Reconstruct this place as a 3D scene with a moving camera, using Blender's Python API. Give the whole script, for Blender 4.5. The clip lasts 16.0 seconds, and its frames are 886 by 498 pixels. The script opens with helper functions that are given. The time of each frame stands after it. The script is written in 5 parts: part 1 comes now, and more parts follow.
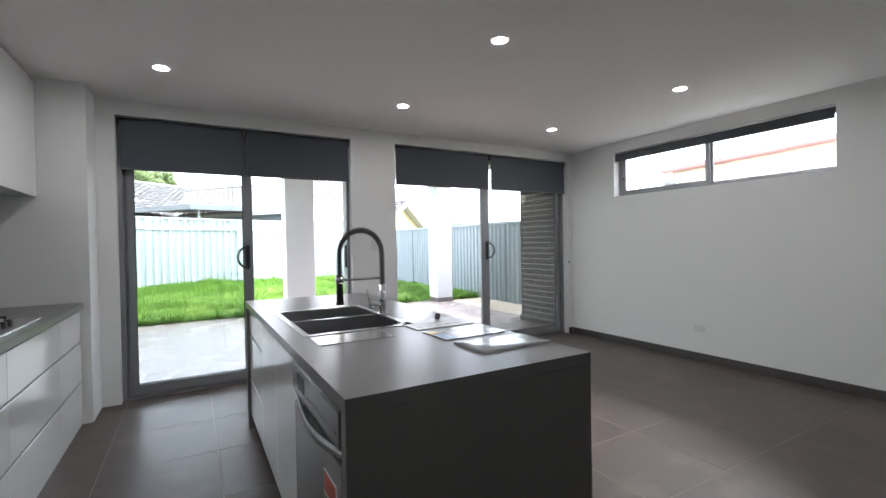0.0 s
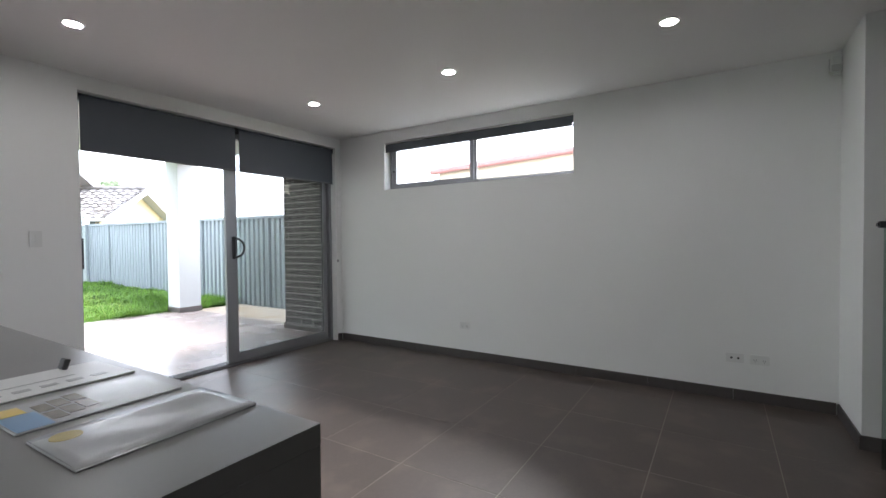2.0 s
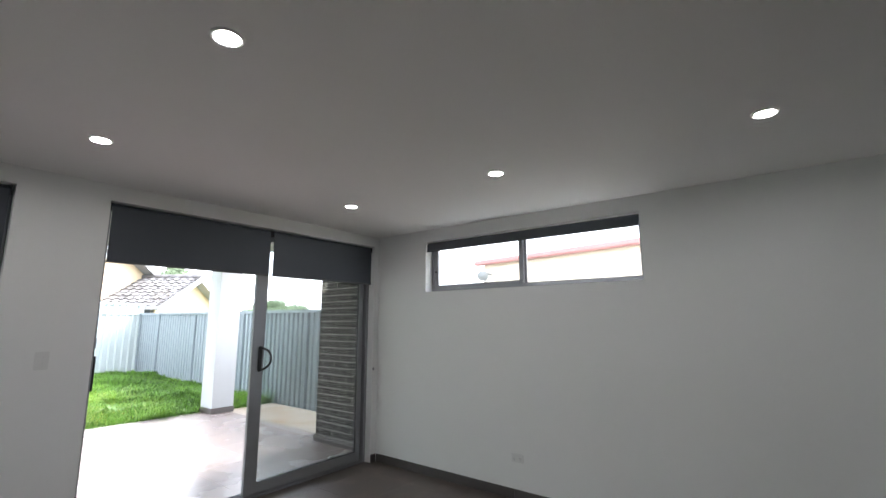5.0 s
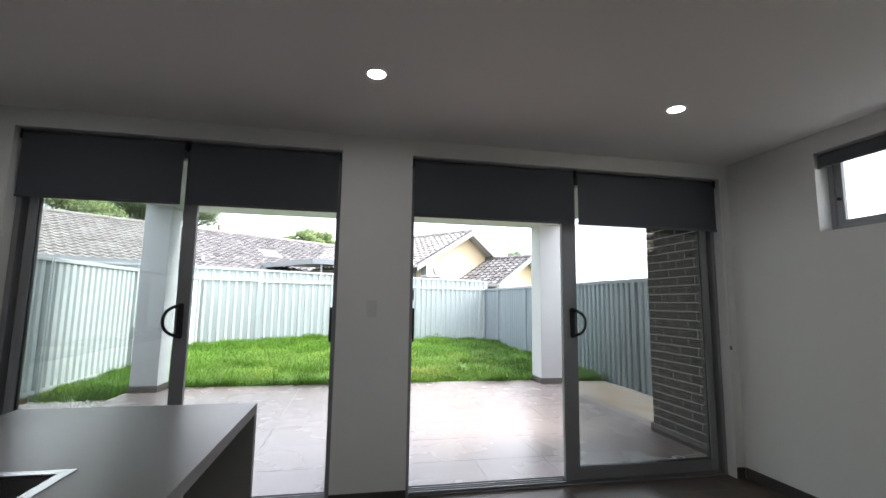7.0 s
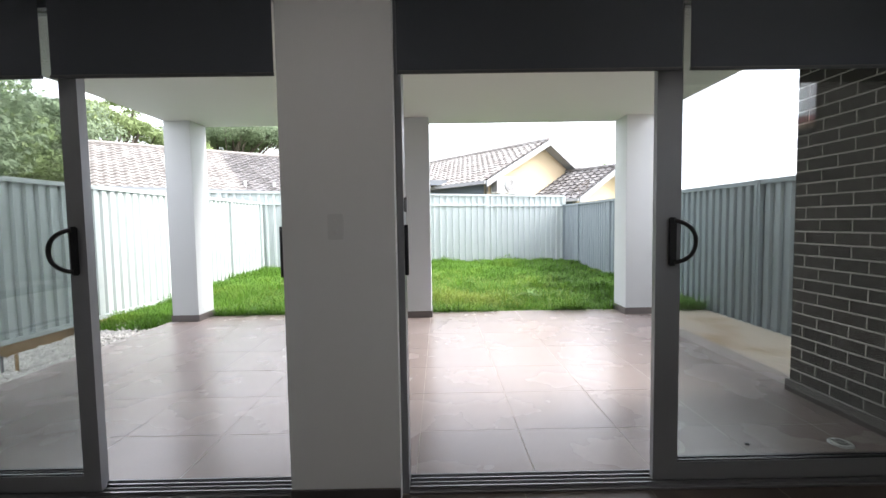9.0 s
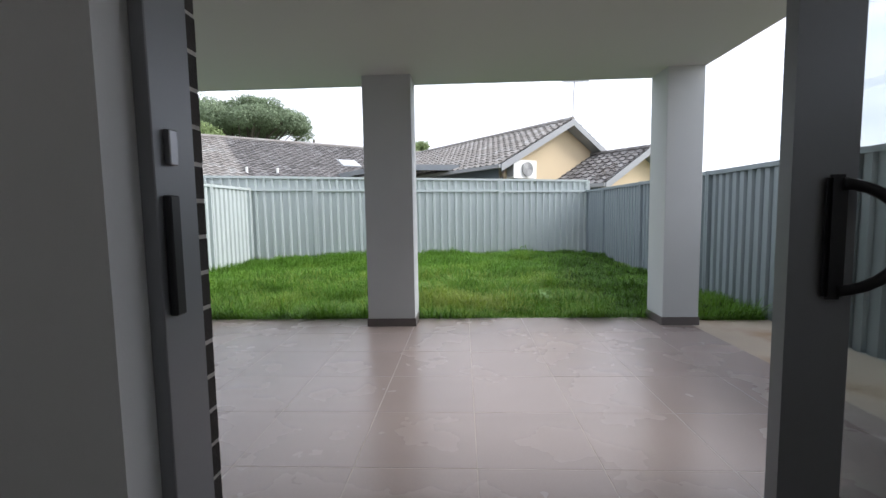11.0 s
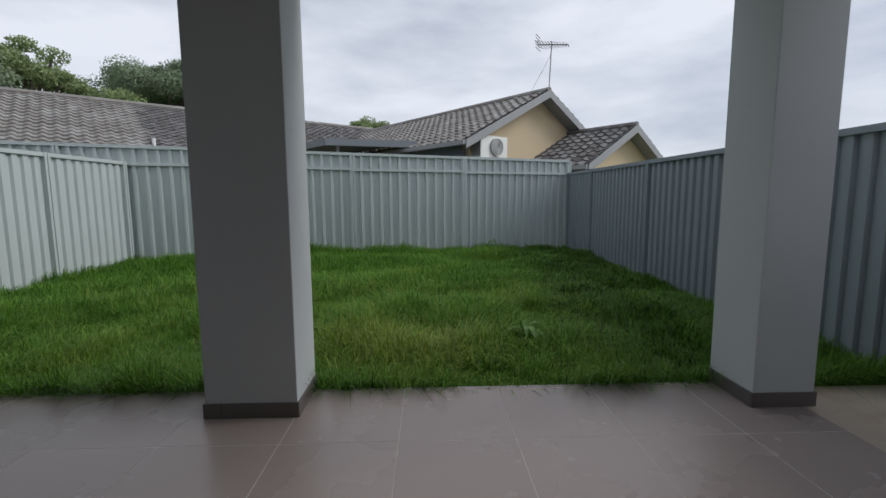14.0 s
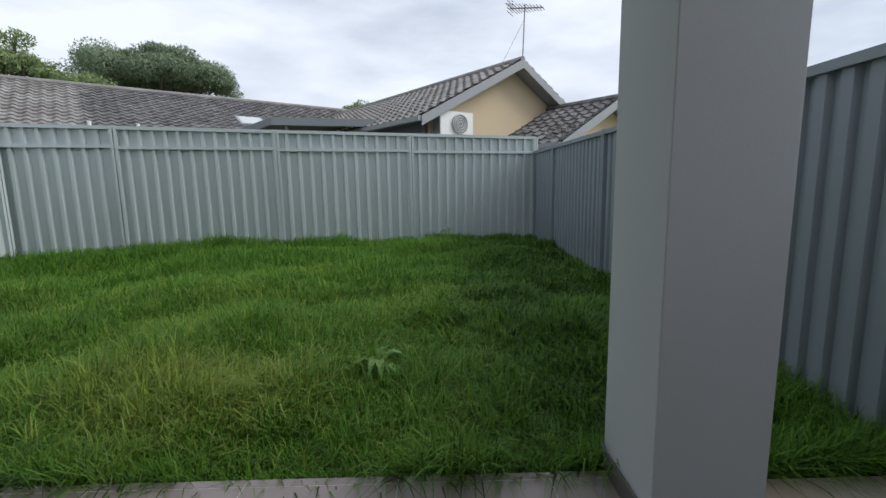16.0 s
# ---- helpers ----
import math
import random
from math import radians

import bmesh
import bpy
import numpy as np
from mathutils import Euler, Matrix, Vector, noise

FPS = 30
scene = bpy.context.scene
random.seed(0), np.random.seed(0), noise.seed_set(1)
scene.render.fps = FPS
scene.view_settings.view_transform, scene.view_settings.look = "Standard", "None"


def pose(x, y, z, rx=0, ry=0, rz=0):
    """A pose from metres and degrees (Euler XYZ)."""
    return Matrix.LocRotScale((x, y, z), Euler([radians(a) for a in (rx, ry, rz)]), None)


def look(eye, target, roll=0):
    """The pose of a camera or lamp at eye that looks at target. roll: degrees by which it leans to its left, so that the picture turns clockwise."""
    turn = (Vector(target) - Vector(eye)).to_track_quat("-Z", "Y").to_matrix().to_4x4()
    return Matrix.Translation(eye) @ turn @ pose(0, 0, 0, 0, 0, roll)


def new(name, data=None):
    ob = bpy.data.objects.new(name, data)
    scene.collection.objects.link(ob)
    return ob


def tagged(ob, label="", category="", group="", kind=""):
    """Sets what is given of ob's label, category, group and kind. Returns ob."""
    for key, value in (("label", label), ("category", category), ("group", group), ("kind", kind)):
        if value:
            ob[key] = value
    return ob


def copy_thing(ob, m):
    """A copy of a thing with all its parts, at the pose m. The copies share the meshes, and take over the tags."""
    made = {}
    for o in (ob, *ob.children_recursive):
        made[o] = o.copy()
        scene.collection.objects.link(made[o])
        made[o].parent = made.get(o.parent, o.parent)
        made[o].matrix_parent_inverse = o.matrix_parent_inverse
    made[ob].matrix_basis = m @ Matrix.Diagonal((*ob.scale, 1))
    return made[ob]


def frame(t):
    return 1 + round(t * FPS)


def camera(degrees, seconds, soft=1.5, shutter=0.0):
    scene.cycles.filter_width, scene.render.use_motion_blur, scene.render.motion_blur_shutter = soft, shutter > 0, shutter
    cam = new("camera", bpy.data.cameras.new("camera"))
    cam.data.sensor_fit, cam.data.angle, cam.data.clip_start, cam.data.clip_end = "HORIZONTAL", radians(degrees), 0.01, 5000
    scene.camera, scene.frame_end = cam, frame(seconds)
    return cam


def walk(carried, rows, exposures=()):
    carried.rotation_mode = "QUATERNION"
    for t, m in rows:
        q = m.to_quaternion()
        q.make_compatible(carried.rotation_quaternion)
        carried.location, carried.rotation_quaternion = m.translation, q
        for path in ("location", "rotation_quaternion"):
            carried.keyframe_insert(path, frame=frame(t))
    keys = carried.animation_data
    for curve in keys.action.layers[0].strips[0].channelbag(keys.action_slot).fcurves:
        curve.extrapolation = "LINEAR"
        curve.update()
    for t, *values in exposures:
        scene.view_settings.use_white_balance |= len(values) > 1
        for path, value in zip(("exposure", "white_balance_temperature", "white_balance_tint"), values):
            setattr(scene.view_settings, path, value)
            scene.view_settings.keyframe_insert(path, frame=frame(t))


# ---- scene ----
cam = camera(90.3, 16.0)
PATH = [
    (0, (1.818, 1.444, 1.297), (2.808, 3.182, 1.273), -1.0),
    (0.5, (2.007, 1.638, 1.276), (3.336, 3.132, 1.249), -1.1),
    (1, (2.168, 1.727, 1.286), (3.749, 2.952, 1.256), -0.9),
    (1.5, (2.351, 1.842, 1.284), (4.028, 2.931, 1.245), -0.7),
    (2, (2.437, 1.874, 1.262), (4.128, 2.94, 1.219), -0.6),
    (2.5, (2.43, 1.846, 1.231), (4.119, 2.909, 1.105), -0.3),
    (3, (2.432, 1.847, 1.24), (4.111, 2.905, 0.992), -0.6),
    (3.2, (2.449, 1.866, 1.273), (4.13, 2.914, 0.998), -0.4),
    (5.3, (2.914, 2.229, 1.543), (4.378, 3.516, 1.99), 1.5),
    (5.5, (2.971, 2.302, 1.518), (4.309, 3.715, 1.982), 0.8),
    (6, (3.112, 2.481, 1.471), (4.149, 4.118, 1.966), 0.5),
    (6.5, (3.305, 2.645, 1.418), (3.968, 4.488, 1.821), 0.9),
    (7, (3.423, 2.834, 1.348), (3.804, 4.783, 1.587), 0.8),
    (7.5, (3.539, 3.088, 1.326), (3.729, 5.077, 1.406), 0.4),
    (8, (3.694, 3.346, 1.303), (3.767, 5.344, 1.275), -0.1),
    (8.5, (3.847, 3.681, 1.303), (3.886, 5.678, 1.212), -0.7),
    (9, (3.997, 3.995, 1.305), (4.012, 5.992, 1.187), -0.9),
    (11.3, (4.45, 5.535, 1.255), (4.338, 7.525, 1.085), -0.8),
    (11.5, (4.461, 5.754, 1.26), (4.335, 7.742, 1.086), -0.7),
    (12, (4.449, 6.102, 1.284), (4.291, 8.087, 1.1), -0.7),
    (12.5, (4.434, 6.393, 1.27), (4.274, 8.377, 1.073), -0.7),
    (13, (4.409, 6.79, 1.247), (4.253, 8.773, 1.039), -0.6),
    (13.5, (4.473, 7.229, 1.247), (4.349, 9.213, 1.027), -0.5),
    (14, (4.637, 7.588, 1.257), (4.703, 9.574, 1.026), -0.3),
    (14.5, (4.953, 7.944, 1.26), (5.141, 9.92, 1.012), 0.1),
    (15, (5.306, 8.24, 1.21), (5.52, 10.212, 0.951), -0.2),
    (15.5, (5.611, 8.482, 1.246), (5.839, 10.449, 0.961), 0.2),
    (16, (5.88, 8.747, 1.186), (5.909, 10.725, 0.895), -1.0),
]
walk(cam, [(t, look(eye, target, roll)) for t, eye, target, roll in PATH],
     exposures=[(0.0, 3.85, 6200, 14), (1.0, 3.75, 6200, 14), (3.0, 3.66, 6200, 14), (5.5, 3.42, 6250, 13), (6.5, 2.76, 6300, 13), (7.5, 2.76, 6400, 14), (8.0, 2.82, 6450, 14), (9.2, 2.5, 6500, 14), (11.3, 1.18, 6250, 13), (12.0, 0.58, 6300, 12), (12.5, 0.36, 6300, 12), (13.5, 0.25, 6250, 11), (14.5, 0.17, 6200, 11), (16.0, 0.45, 6150, 10)])

# ---- world and sun: a bright overcast day ----
world = bpy.data.worlds.new("overcast_sky")
scene.world = world
world.use_nodes = True
wn, wl = world.node_tree.nodes, world.node_tree.links
wn.clear()
sky = wn.new("ShaderNodeTexSky")
sky.sky_type, sky.sun_disc = "NISHITA", False
sky.sun_elevation, sky.sun_rotation = radians(38), radians(87)
sky_scale = wn.new("ShaderNodeVectorMath")
sky_scale.operation = "SCALE"
sky_scale.inputs["Scale"].default_value = 0.10
wl.new(sky.outputs[0], sky_scale.inputs[0])
wco = wn.new("ShaderNodeTexCoord")
wmap = wn.new("ShaderNodeMapping")
wmap.inputs["Scale"].default_value = (1.0, 1.0, 3.2)
wl.new(wco.outputs["Generated"], wmap.inputs["Vector"])
cloud = wn.new("ShaderNodeTexNoise")
cloud.inputs["Scale"].default_value, cloud.inputs["Detail"].default_value, cloud.inputs["Roughness"].default_value = 2.6, 7.0, 0.52
wl.new(wmap.outputs[0], cloud.inputs["Vector"])
cramp = wn.new("ShaderNodeValToRGB")
cramp.color_ramp.elements[0].position, cramp.color_ramp.elements[0].color = 0.33, (0.53, 0.565, 0.63, 1)
cramp.color_ramp.elements[1].position, cramp.color_ramp.elements[1].color = 0.62, (0.84, 0.858, 0.89, 1)
wl.new(cloud.outputs["Fac"], cramp.inputs[0])
wmix = wn.new("ShaderNodeMix")
wmix.data_type = "RGBA"
wmix.inputs["Factor"].default_value = 0.9
wl.new(sky_scale.outputs[0], wmix.inputs["A"])
wl.new(cramp.outputs[0], wmix.inputs["B"])
wbg = wn.new("ShaderNodeBackground")
wbg.inputs["Strength"].default_value = 0.90
wl.new(wmix.outputs["Result"], wbg.inputs["Color"])
wout = wn.new("ShaderNodeOutputWorld")
wl.new(wbg.outputs[0], wout.inputs[0])

sun_data = bpy.data.lights.new("sun", "SUN")
sun_data.energy, sun_data.angle, sun_data.color = 1.55, radians(24), (1.0, 0.96, 0.9)
sun = new("sun", sun_data)
sun.matrix_world = look((20, 1.0, 15.6), (0, 0, 0))


# ---- materials ----
def material(name, colour, rough=0.6, metal=0.0, vary=0.12, scale=6.0, fine=90.0, bump=0.15, rand=0.0, spec=0.5, tint=None, island=False):
    """Principled surface with a broad and a fine noise in its colour, a fine relief, and a random step from piece to piece."""
    m = bpy.data.materials.new(name)
    m.use_nodes = True
    n, l = m.node_tree.nodes, m.node_tree.links
    b = n["Principled BSDF"]
    co = n.new("ShaderNodeTexCoord")
    big, small = n.new("ShaderNodeTexNoise"), n.new("ShaderNodeTexNoise")
    big.inputs["Scale"].default_value, big.inputs["Detail"].default_value = scale, 4
    small.inputs["Scale"].default_value, small.inputs["Detail"].default_value = fine, 3
    geo = n.new("ShaderNodeNewGeometry")
    for t in (big, small):
        l.new(geo.outputs["Position"], t.inputs["Vector"])
    add = n.new("ShaderNodeMath")
    add.operation = "MULTIPLY_ADD"
    add.inputs[1].default_value = 0.5
    l.new(small.outputs["Fac"], add.inputs[0])
    l.new(big.outputs["Fac"], add.inputs[2])
    ramp = n.new("ShaderNodeMapRange")
    ramp.inputs["From Min"].default_value, ramp.inputs["From Max"].default_value = 0.25, 1.25
    ramp.inputs["To Min"].default_value, ramp.inputs["To Max"].default_value = 1 - vary, 1 + vary
    l.new(add.outputs[0], ramp.inputs["Value"])
    value = ramp.outputs[0]
    if rand:
        src = geo.outputs["Random Per Island"] if island else n.new("ShaderNodeObjectInfo").outputs["Random"]
        rr = n.new("ShaderNodeMapRange")
        rr.inputs["To Min"].default_value, rr.inputs["To Max"].default_value = 1 - rand, 1 + rand
        l.new(src, rr.inputs["Value"])
        mul = n.new("ShaderNodeMath")
        mul.operation = "MULTIPLY"
        l.new(value, mul.inputs[0])
        l.new(rr.outputs[0], mul.inputs[1])
        value = mul.outputs[0]
    col = n.new("ShaderNodeVectorMath")
    col.operation = "SCALE"
    col.inputs[0].default_value = colour
    l.new(value, col.inputs["Scale"])
    out = col.outputs[0]
    if tint:
        mx = n.new("ShaderNodeMix")
        mx.data_type = "RGBA"
        mx.inputs["B"].default_value = (*tint, 1)
        l.new(out, mx.inputs["A"])
        st = n.new("ShaderNodeMapRange")
        st.inputs["From Min"].default_value, st.inputs["From Max"].default_value = 0.52, 0.72
        l.new(big.outputs["Fac"], st.inputs["Value"])
        l.new(st.outputs[0], mx.inputs["Factor"])
        out = mx.outputs["Result"]
    l.new(out, b.inputs["Base Color"])
    b.inputs["Roughness"].default_value, b.inputs["Metallic"].default_value = rough, metal
    b.inputs["Specular IOR Level"].default_value = spec
    rv = n.new("ShaderNodeMapRange")
    rv.inputs["From Min"].default_value, rv.inputs["From Max"].default_value = 0.1, 0.9
    rv.inputs["To Min"].default_value, rv.inputs["To Max"].default_value = max(0.02, rough * 0.9), min(1, rough * 1.1)
    l.new(big.outputs["Fac"], rv.inputs["Value"])
    l.new(rv.outputs[0], b.inputs["Roughness"])
    if bump:
        bp = n.new("ShaderNodeBump")
        bp.inputs["Strength"].default_value, bp.inputs["Distance"].default_value = bump, 0.004
        l.new(small.outputs["Fac"], bp.inputs["Height"])
        l.new(bp.outputs[0], b.inputs["Normal"])
    return m


def glass_material(name, colour, gloss=1.0):
    m = bpy.data.materials.new(name)
    m.use_nodes = True
    n, l = m.node_tree.nodes, m.node_tree.links
    n.clear()
    tr, gl, mx, lw, pw, out = (n.new("ShaderNode" + k) for k in ("BsdfTransparent", "BsdfGlossy", "MixShader", "LayerWeight", "Math", "OutputMaterial"))
    lw.inputs["Blend"].default_value = 0.5
    pw.operation = "POWER"
    pw.inputs[1].default_value = 5.0
    fr = n.new("ShaderNodeMath")
    fr.operation = "MULTIPLY_ADD"
    fr.inputs[1].default_value, fr.inputs[2].default_value = 0.94, 0.045
    l.new(lw.outputs["Facing"], pw.inputs[0])
    l.new(pw.outputs[0], fr.inputs[0])
    tr.inputs["Color"].default_value = (*colour, 1)
    gl.inputs["Roughness"].default_value = 0.01
    gl.inputs["Color"].default_value = (gloss, gloss, gloss, 1)
    l.new(fr.outputs[0], mx.inputs[0])
    l.new(tr.outputs[0], mx.inputs[1])
    l.new(gl.outputs[0], mx.inputs[2])
    l.new(mx.outputs[0], out.inputs[0])
    return m


def let_light_through(m, share):
    """Thin leaves pass some of their light on."""
    n, l = m.node_tree.nodes, m.node_tree.links
    b, out = n["Principled BSDF"], n["Material Output"]
    tl, mx = n.new("ShaderNodeBsdfTranslucent"), n.new("ShaderNodeMixShader")
    l.new(b.inputs["Base Color"].links[0].from_socket, tl.inputs["Color"])
    mx.inputs[0].default_value = share
    l.new(b.outputs[0], mx.inputs[1])
    l.new(tl.outputs[0], mx.inputs[2])
    l.new(mx.outputs[0], out.inputs["Surface"])
    return m


def glow_material(name, colour, strength):
    m = bpy.data.materials.new(name)
    m.use_nodes = True
    b = m.node_tree.nodes["Principled BSDF"]
    b.inputs["Base Color"].default_value = (*colour, 1)
    b.inputs["Emission Color"].default_value = (*colour, 1)
    b.inputs["Emission Strength"].default_value = strength
    return m


WALL = material("white_wall_paint", (0.83, 0.84, 0.83), 0.55, vary=0.02, scale=1.2, fine=160, bump=0.06)
CEIL = material("ceiling_paint", (0.88, 0.87, 0.86), 0.7, vary=0.02, scale=1.0, fine=160, bump=0.05)
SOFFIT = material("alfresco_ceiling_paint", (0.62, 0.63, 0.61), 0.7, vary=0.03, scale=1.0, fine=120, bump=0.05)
RENDER = material("grey_render_paint", (0.55, 0.575, 0.582), 0.8, vary=0.05, scale=2.0, fine=220, bump=0.15)
TILE_IN = material("dark_porcelain_tile", (0.086, 0.068, 0.059), 0.40, vary=0.25, scale=3.6, fine=45, bump=0.08, rand=0.06, spec=0.4, tint=(0.125, 0.098, 0.083))
TILE_OUT = material("taupe_porcelain_tile", (0.32, 0.265, 0.245), 0.27, vary=0.10, scale=1.8, fine=70, bump=0.10, rand=0.04)
GROUT_IN = material("dark_grout", (0.27, 0.24, 0.21), 0.85, vary=0.1)
GROUT_OUT = material("pale_grout", (0.50, 0.45, 0.42), 0.9, vary=0.15)
SKIRT = material("dark_skirting_tile", (0.075, 0.068, 0.065), 0.38, vary=0.15, scale=5)
SKIRT_OUT = material("taupe_skirting_tile", (0.13, 0.115, 0.11), 0.45, vary=0.15, scale=5)
BENCH = material("grey_engineered_stone", (0.17, 0.17, 0.165), 0.30, vary=0.05, scale=3, fine=300, bump=0.015)
CAB = material("white_gloss_laminate", (0.78, 0.79, 0.78), 0.12, vary=0.015, scale=2, bump=0.0)
CABDARK = material("shadow_line_aluminium", (0.10, 0.10, 0.10), 0.4, metal=0.6, vary=0.05, bump=0.0)
STEEL = material("brushed_stainless", (0.55, 0.55, 0.55), 0.24, metal=1.0, vary=0.06, scale=10, fine=300, bump=0.05)
CHROME = material("chrome", (0.75, 0.75, 0.76), 0.07, metal=1.0, vary=0.02, bump=0.0)
SPRING = material("black_hose_rubber", (0.03, 0.03, 0.032), 0.4, vary=0.1, bump=0.0)
BLACK = material("black_plastic", (0.018, 0.018, 0.02), 0.35, vary=0.1, bump=0.0)
FRAME = material("grey_powdercoat_aluminium", (0.29, 0.30, 0.315), 0.42, metal=0.25, vary=0.04, scale=4, bump=0.03)
TRACK = material("mill_aluminium_track", (0.30, 0.30, 0.31), 0.35, metal=0.9, vary=0.1, bump=0.05)
BLIND = material("charcoal_blind_fabric", (0.078, 0.089, 0.105), 0.75, vary=0.06, scale=3, fine=420, bump=0.2)
BLINDRAIL = material("blind_rail", (0.10, 0.105, 0.11), 0.45, vary=0.05, bump=0.0)
PLASTIC = material("white_plastic", (0.74, 0.75, 0.74), 0.3, vary=0.02, bump=0.0)
PAPERM = material("printed_card", (0.62, 0.63, 0.62), 0.35, vary=0.05, bump=0.02)
PAPERG = material("grey_glossy_card", (0.46, 0.47, 0.48), 0.16, vary=0.08, bump=0.0)
YELLOW = material("yellow_print", (0.65, 0.48, 0.10), 0.3, vary=0.08, bump=0.0)
BLUE = material("blue_print", (0.16, 0.30, 0.48), 0.3, vary=0.1, bump=0.0)
ORANGE = material("orange_print", (0.55, 0.22, 0.06), 0.35, vary=0.08, bump=0.0)
PHOTO = material("brown_photo_print", (0.20, 0.185, 0.16), 0.25, vary=0.6, scale=40, fine=220, bump=0.0)
GREYCARD = material("pale_grey_print", (0.34, 0.345, 0.35), 0.35, vary=0.1, bump=0.0)
OLIVE = material("dull_yellow_print", (0.42, 0.35, 0.13), 0.25, vary=0.2, scale=40, bump=0.0)
SKYPANE = material("milky_roof_glass", (0.52, 0.56, 0.58), 0.08, vary=0.04, bump=0.0)
RED = material("red_print", (0.50, 0.07, 0.04), 0.35, vary=0.05, bump=0.0)
GREYPRINT = material("grey_print", (0.25, 0.25, 0.26), 0.4, vary=0.05, bump=0.0)
FENCE = material("pale_grey_steel_sheet", (0.47, 0.52, 0.515), 0.42, metal=0.1, vary=0.05, scale=1.5, fine=30, bump=0.03)
# FENCE made darker: the shade on the right fence is put into its colour
FENCE_SHADED = material("shaded_blue_grey_steel_sheet", (0.225, 0.262, 0.285), 0.42, metal=0.1, vary=0.05, scale=1.5, fine=30, bump=0.03)
TIMBER = material("treated_pine_sleeper", (0.36, 0.25, 0.14), 0.8, vary=0.25, scale=8, fine=60, bump=0.4)
CONCRETE = material("stained_concrete", (0.42, 0.36, 0.29), 0.9, vary=0.25, scale=1.3, fine=60, bump=0.4, tint=(0.23, 0.14, 0.065))
PEBBLE = material("white_pebble", (0.62, 0.60, 0.56), 0.7, vary=0.15, scale=30, bump=0.2, rand=0.25, island=True)
SOIL = material("turf_soil", (0.035, 0.06, 0.015), 0.95, vary=0.4, scale=5, fine=50, bump=0.6)
GRASS = material("lush_grass_blade", (0.108, 0.235, 0.026), 0.5, vary=0.35, scale=1.3, fine=8, bump=0.0, rand=0.35, island=True, spec=0.2, tint=(0.18, 0.29, 0.042))
GRASS_PALE = material("pale_seeding_grass", (0.23, 0.305, 0.045), 0.5, vary=0.25, scale=2.0, fine=8, bump=0.0, rand=0.3, island=True, spec=0.35)
# clover and limp blades; its dark green also paints shade by the right fence
CLOVER_SHADE = material("dark_clover_and_lawn_shade", (0.04, 0.09, 0.013), 0.55, vary=0.3, scale=2.0, fine=8, bump=0.0, rand=0.35, island=True, spec=0.3)
WEED = material("weed_leaf", (0.18, 0.32, 0.09), 0.6, vary=0.2, bump=0.0, rand=0.2, island=True)
FARLAND = material("far_ground", (0.09, 0.11, 0.05), 0.95, vary=0.4, scale=0.2, fine=3, bump=0.2)
BRICK = material("dark_brown_brick", (0.044, 0.037, 0.034), 0.8, vary=0.3, scale=14, fine=120, bump=0.6, rand=0.35)
MORTAR = material("pale_mortar", (0.62, 0.59, 0.56), 0.9, vary=0.15, scale=20, bump=0.4)
ROOFTILE = material("weathered_roof_tile", (0.235, 0.22, 0.205), 0.75, vary=0.22, scale=2.2, fine=12, bump=0.3, rand=0.12, island=True, tint=(0.33, 0.33, 0.32))
ROOFTILE_D = material("dark_lichen_roof_tile", (0.14, 0.133, 0.13), 0.75, vary=0.45, scale=3.0, fine=9, bump=0.3, rand=0.25, island=True, tint=(0.24, 0.24, 0.24))
CREAM = material("cream_render_wall", (0.62, 0.50, 0.33), 0.85, vary=0.06, scale=1.0, fine=50, bump=0.2)
# left walls of the cream houses, with the shade below the eave as colour
SHADED_WALL = material("shaded_slate_wall", (0.17, 0.20, 0.24), 0.8, vary=0.08, bump=0.1)
BARGE = material("grey_fascia", (0.30, 0.31, 0.32), 0.5, vary=0.06, bump=0.05)
DARKFASCIA = material("dark_carport_fascia", (0.22, 0.24, 0.26), 0.5, vary=0.08, bump=0.05)
REDTRIM = material("red_gutter", (0.42, 0.19, 0.18), 0.45, vary=0.06, bump=0.0)
BOARD = material("cream_weatherboard", (0.72, 0.63, 0.50), 0.7, vary=0.04, scale=1, bump=0.1)
LEAF = material("dark_green_foliage", (0.21, 0.27, 0.17), 0.65, vary=0.3, scale=0.8, fine=3, bump=0.0, rand=0.3, island=True, spec=0.2)
LEAF2 = material("light_green_foliage", (0.24, 0.31, 0.14), 0.65, vary=0.3, scale=0.8, fine=3, bump=0.0, rand=0.3, island=True, spec=0.2)
BARK = material("grey_bark", (0.13, 0.11, 0.095), 0.9, vary=0.25, scale=3, bump=0.4)
ACWHITE = material("outdoor_unit_enamel", (0.82, 0.82, 0.79), 0.45, vary=0.05, bump=0.0)
for leafy in (GRASS, GRASS_PALE, CLOVER_SHADE, WEED, LEAF, LEAF2):
    let_light_through(leafy, 0.35)
GLASS = glass_material("clear_glass", (0.90, 0.915, 0.91))
GREENGLASS = glass_material("balustrade_glass", (0.72, 0.80, 0.76))
LAMPGLOW = glow_material("downlight_diffuser", (1.0, 0.98, 0.94), 17.0)


# ---- building helpers ----
def finish(bm, bevel=0.0, segs=1):
    if bevel:
        bmesh.ops.bevel(bm, geom=[e for e in bm.edges], offset=bevel, segments=segs, affect="EDGES", clamp_overlap=True)
    bmesh.ops.recalc_face_normals(bm, faces=bm.faces)
    return bm


def add_box(bm, a, b):
    r = bmesh.ops.create_cube(bm, size=1.0)
    for v in r["verts"]:
        v.co = Vector([(a[i] + b[i]) / 2 + v.co[i] * (b[i] - a[i]) for i in range(3)])
    return r["verts"]


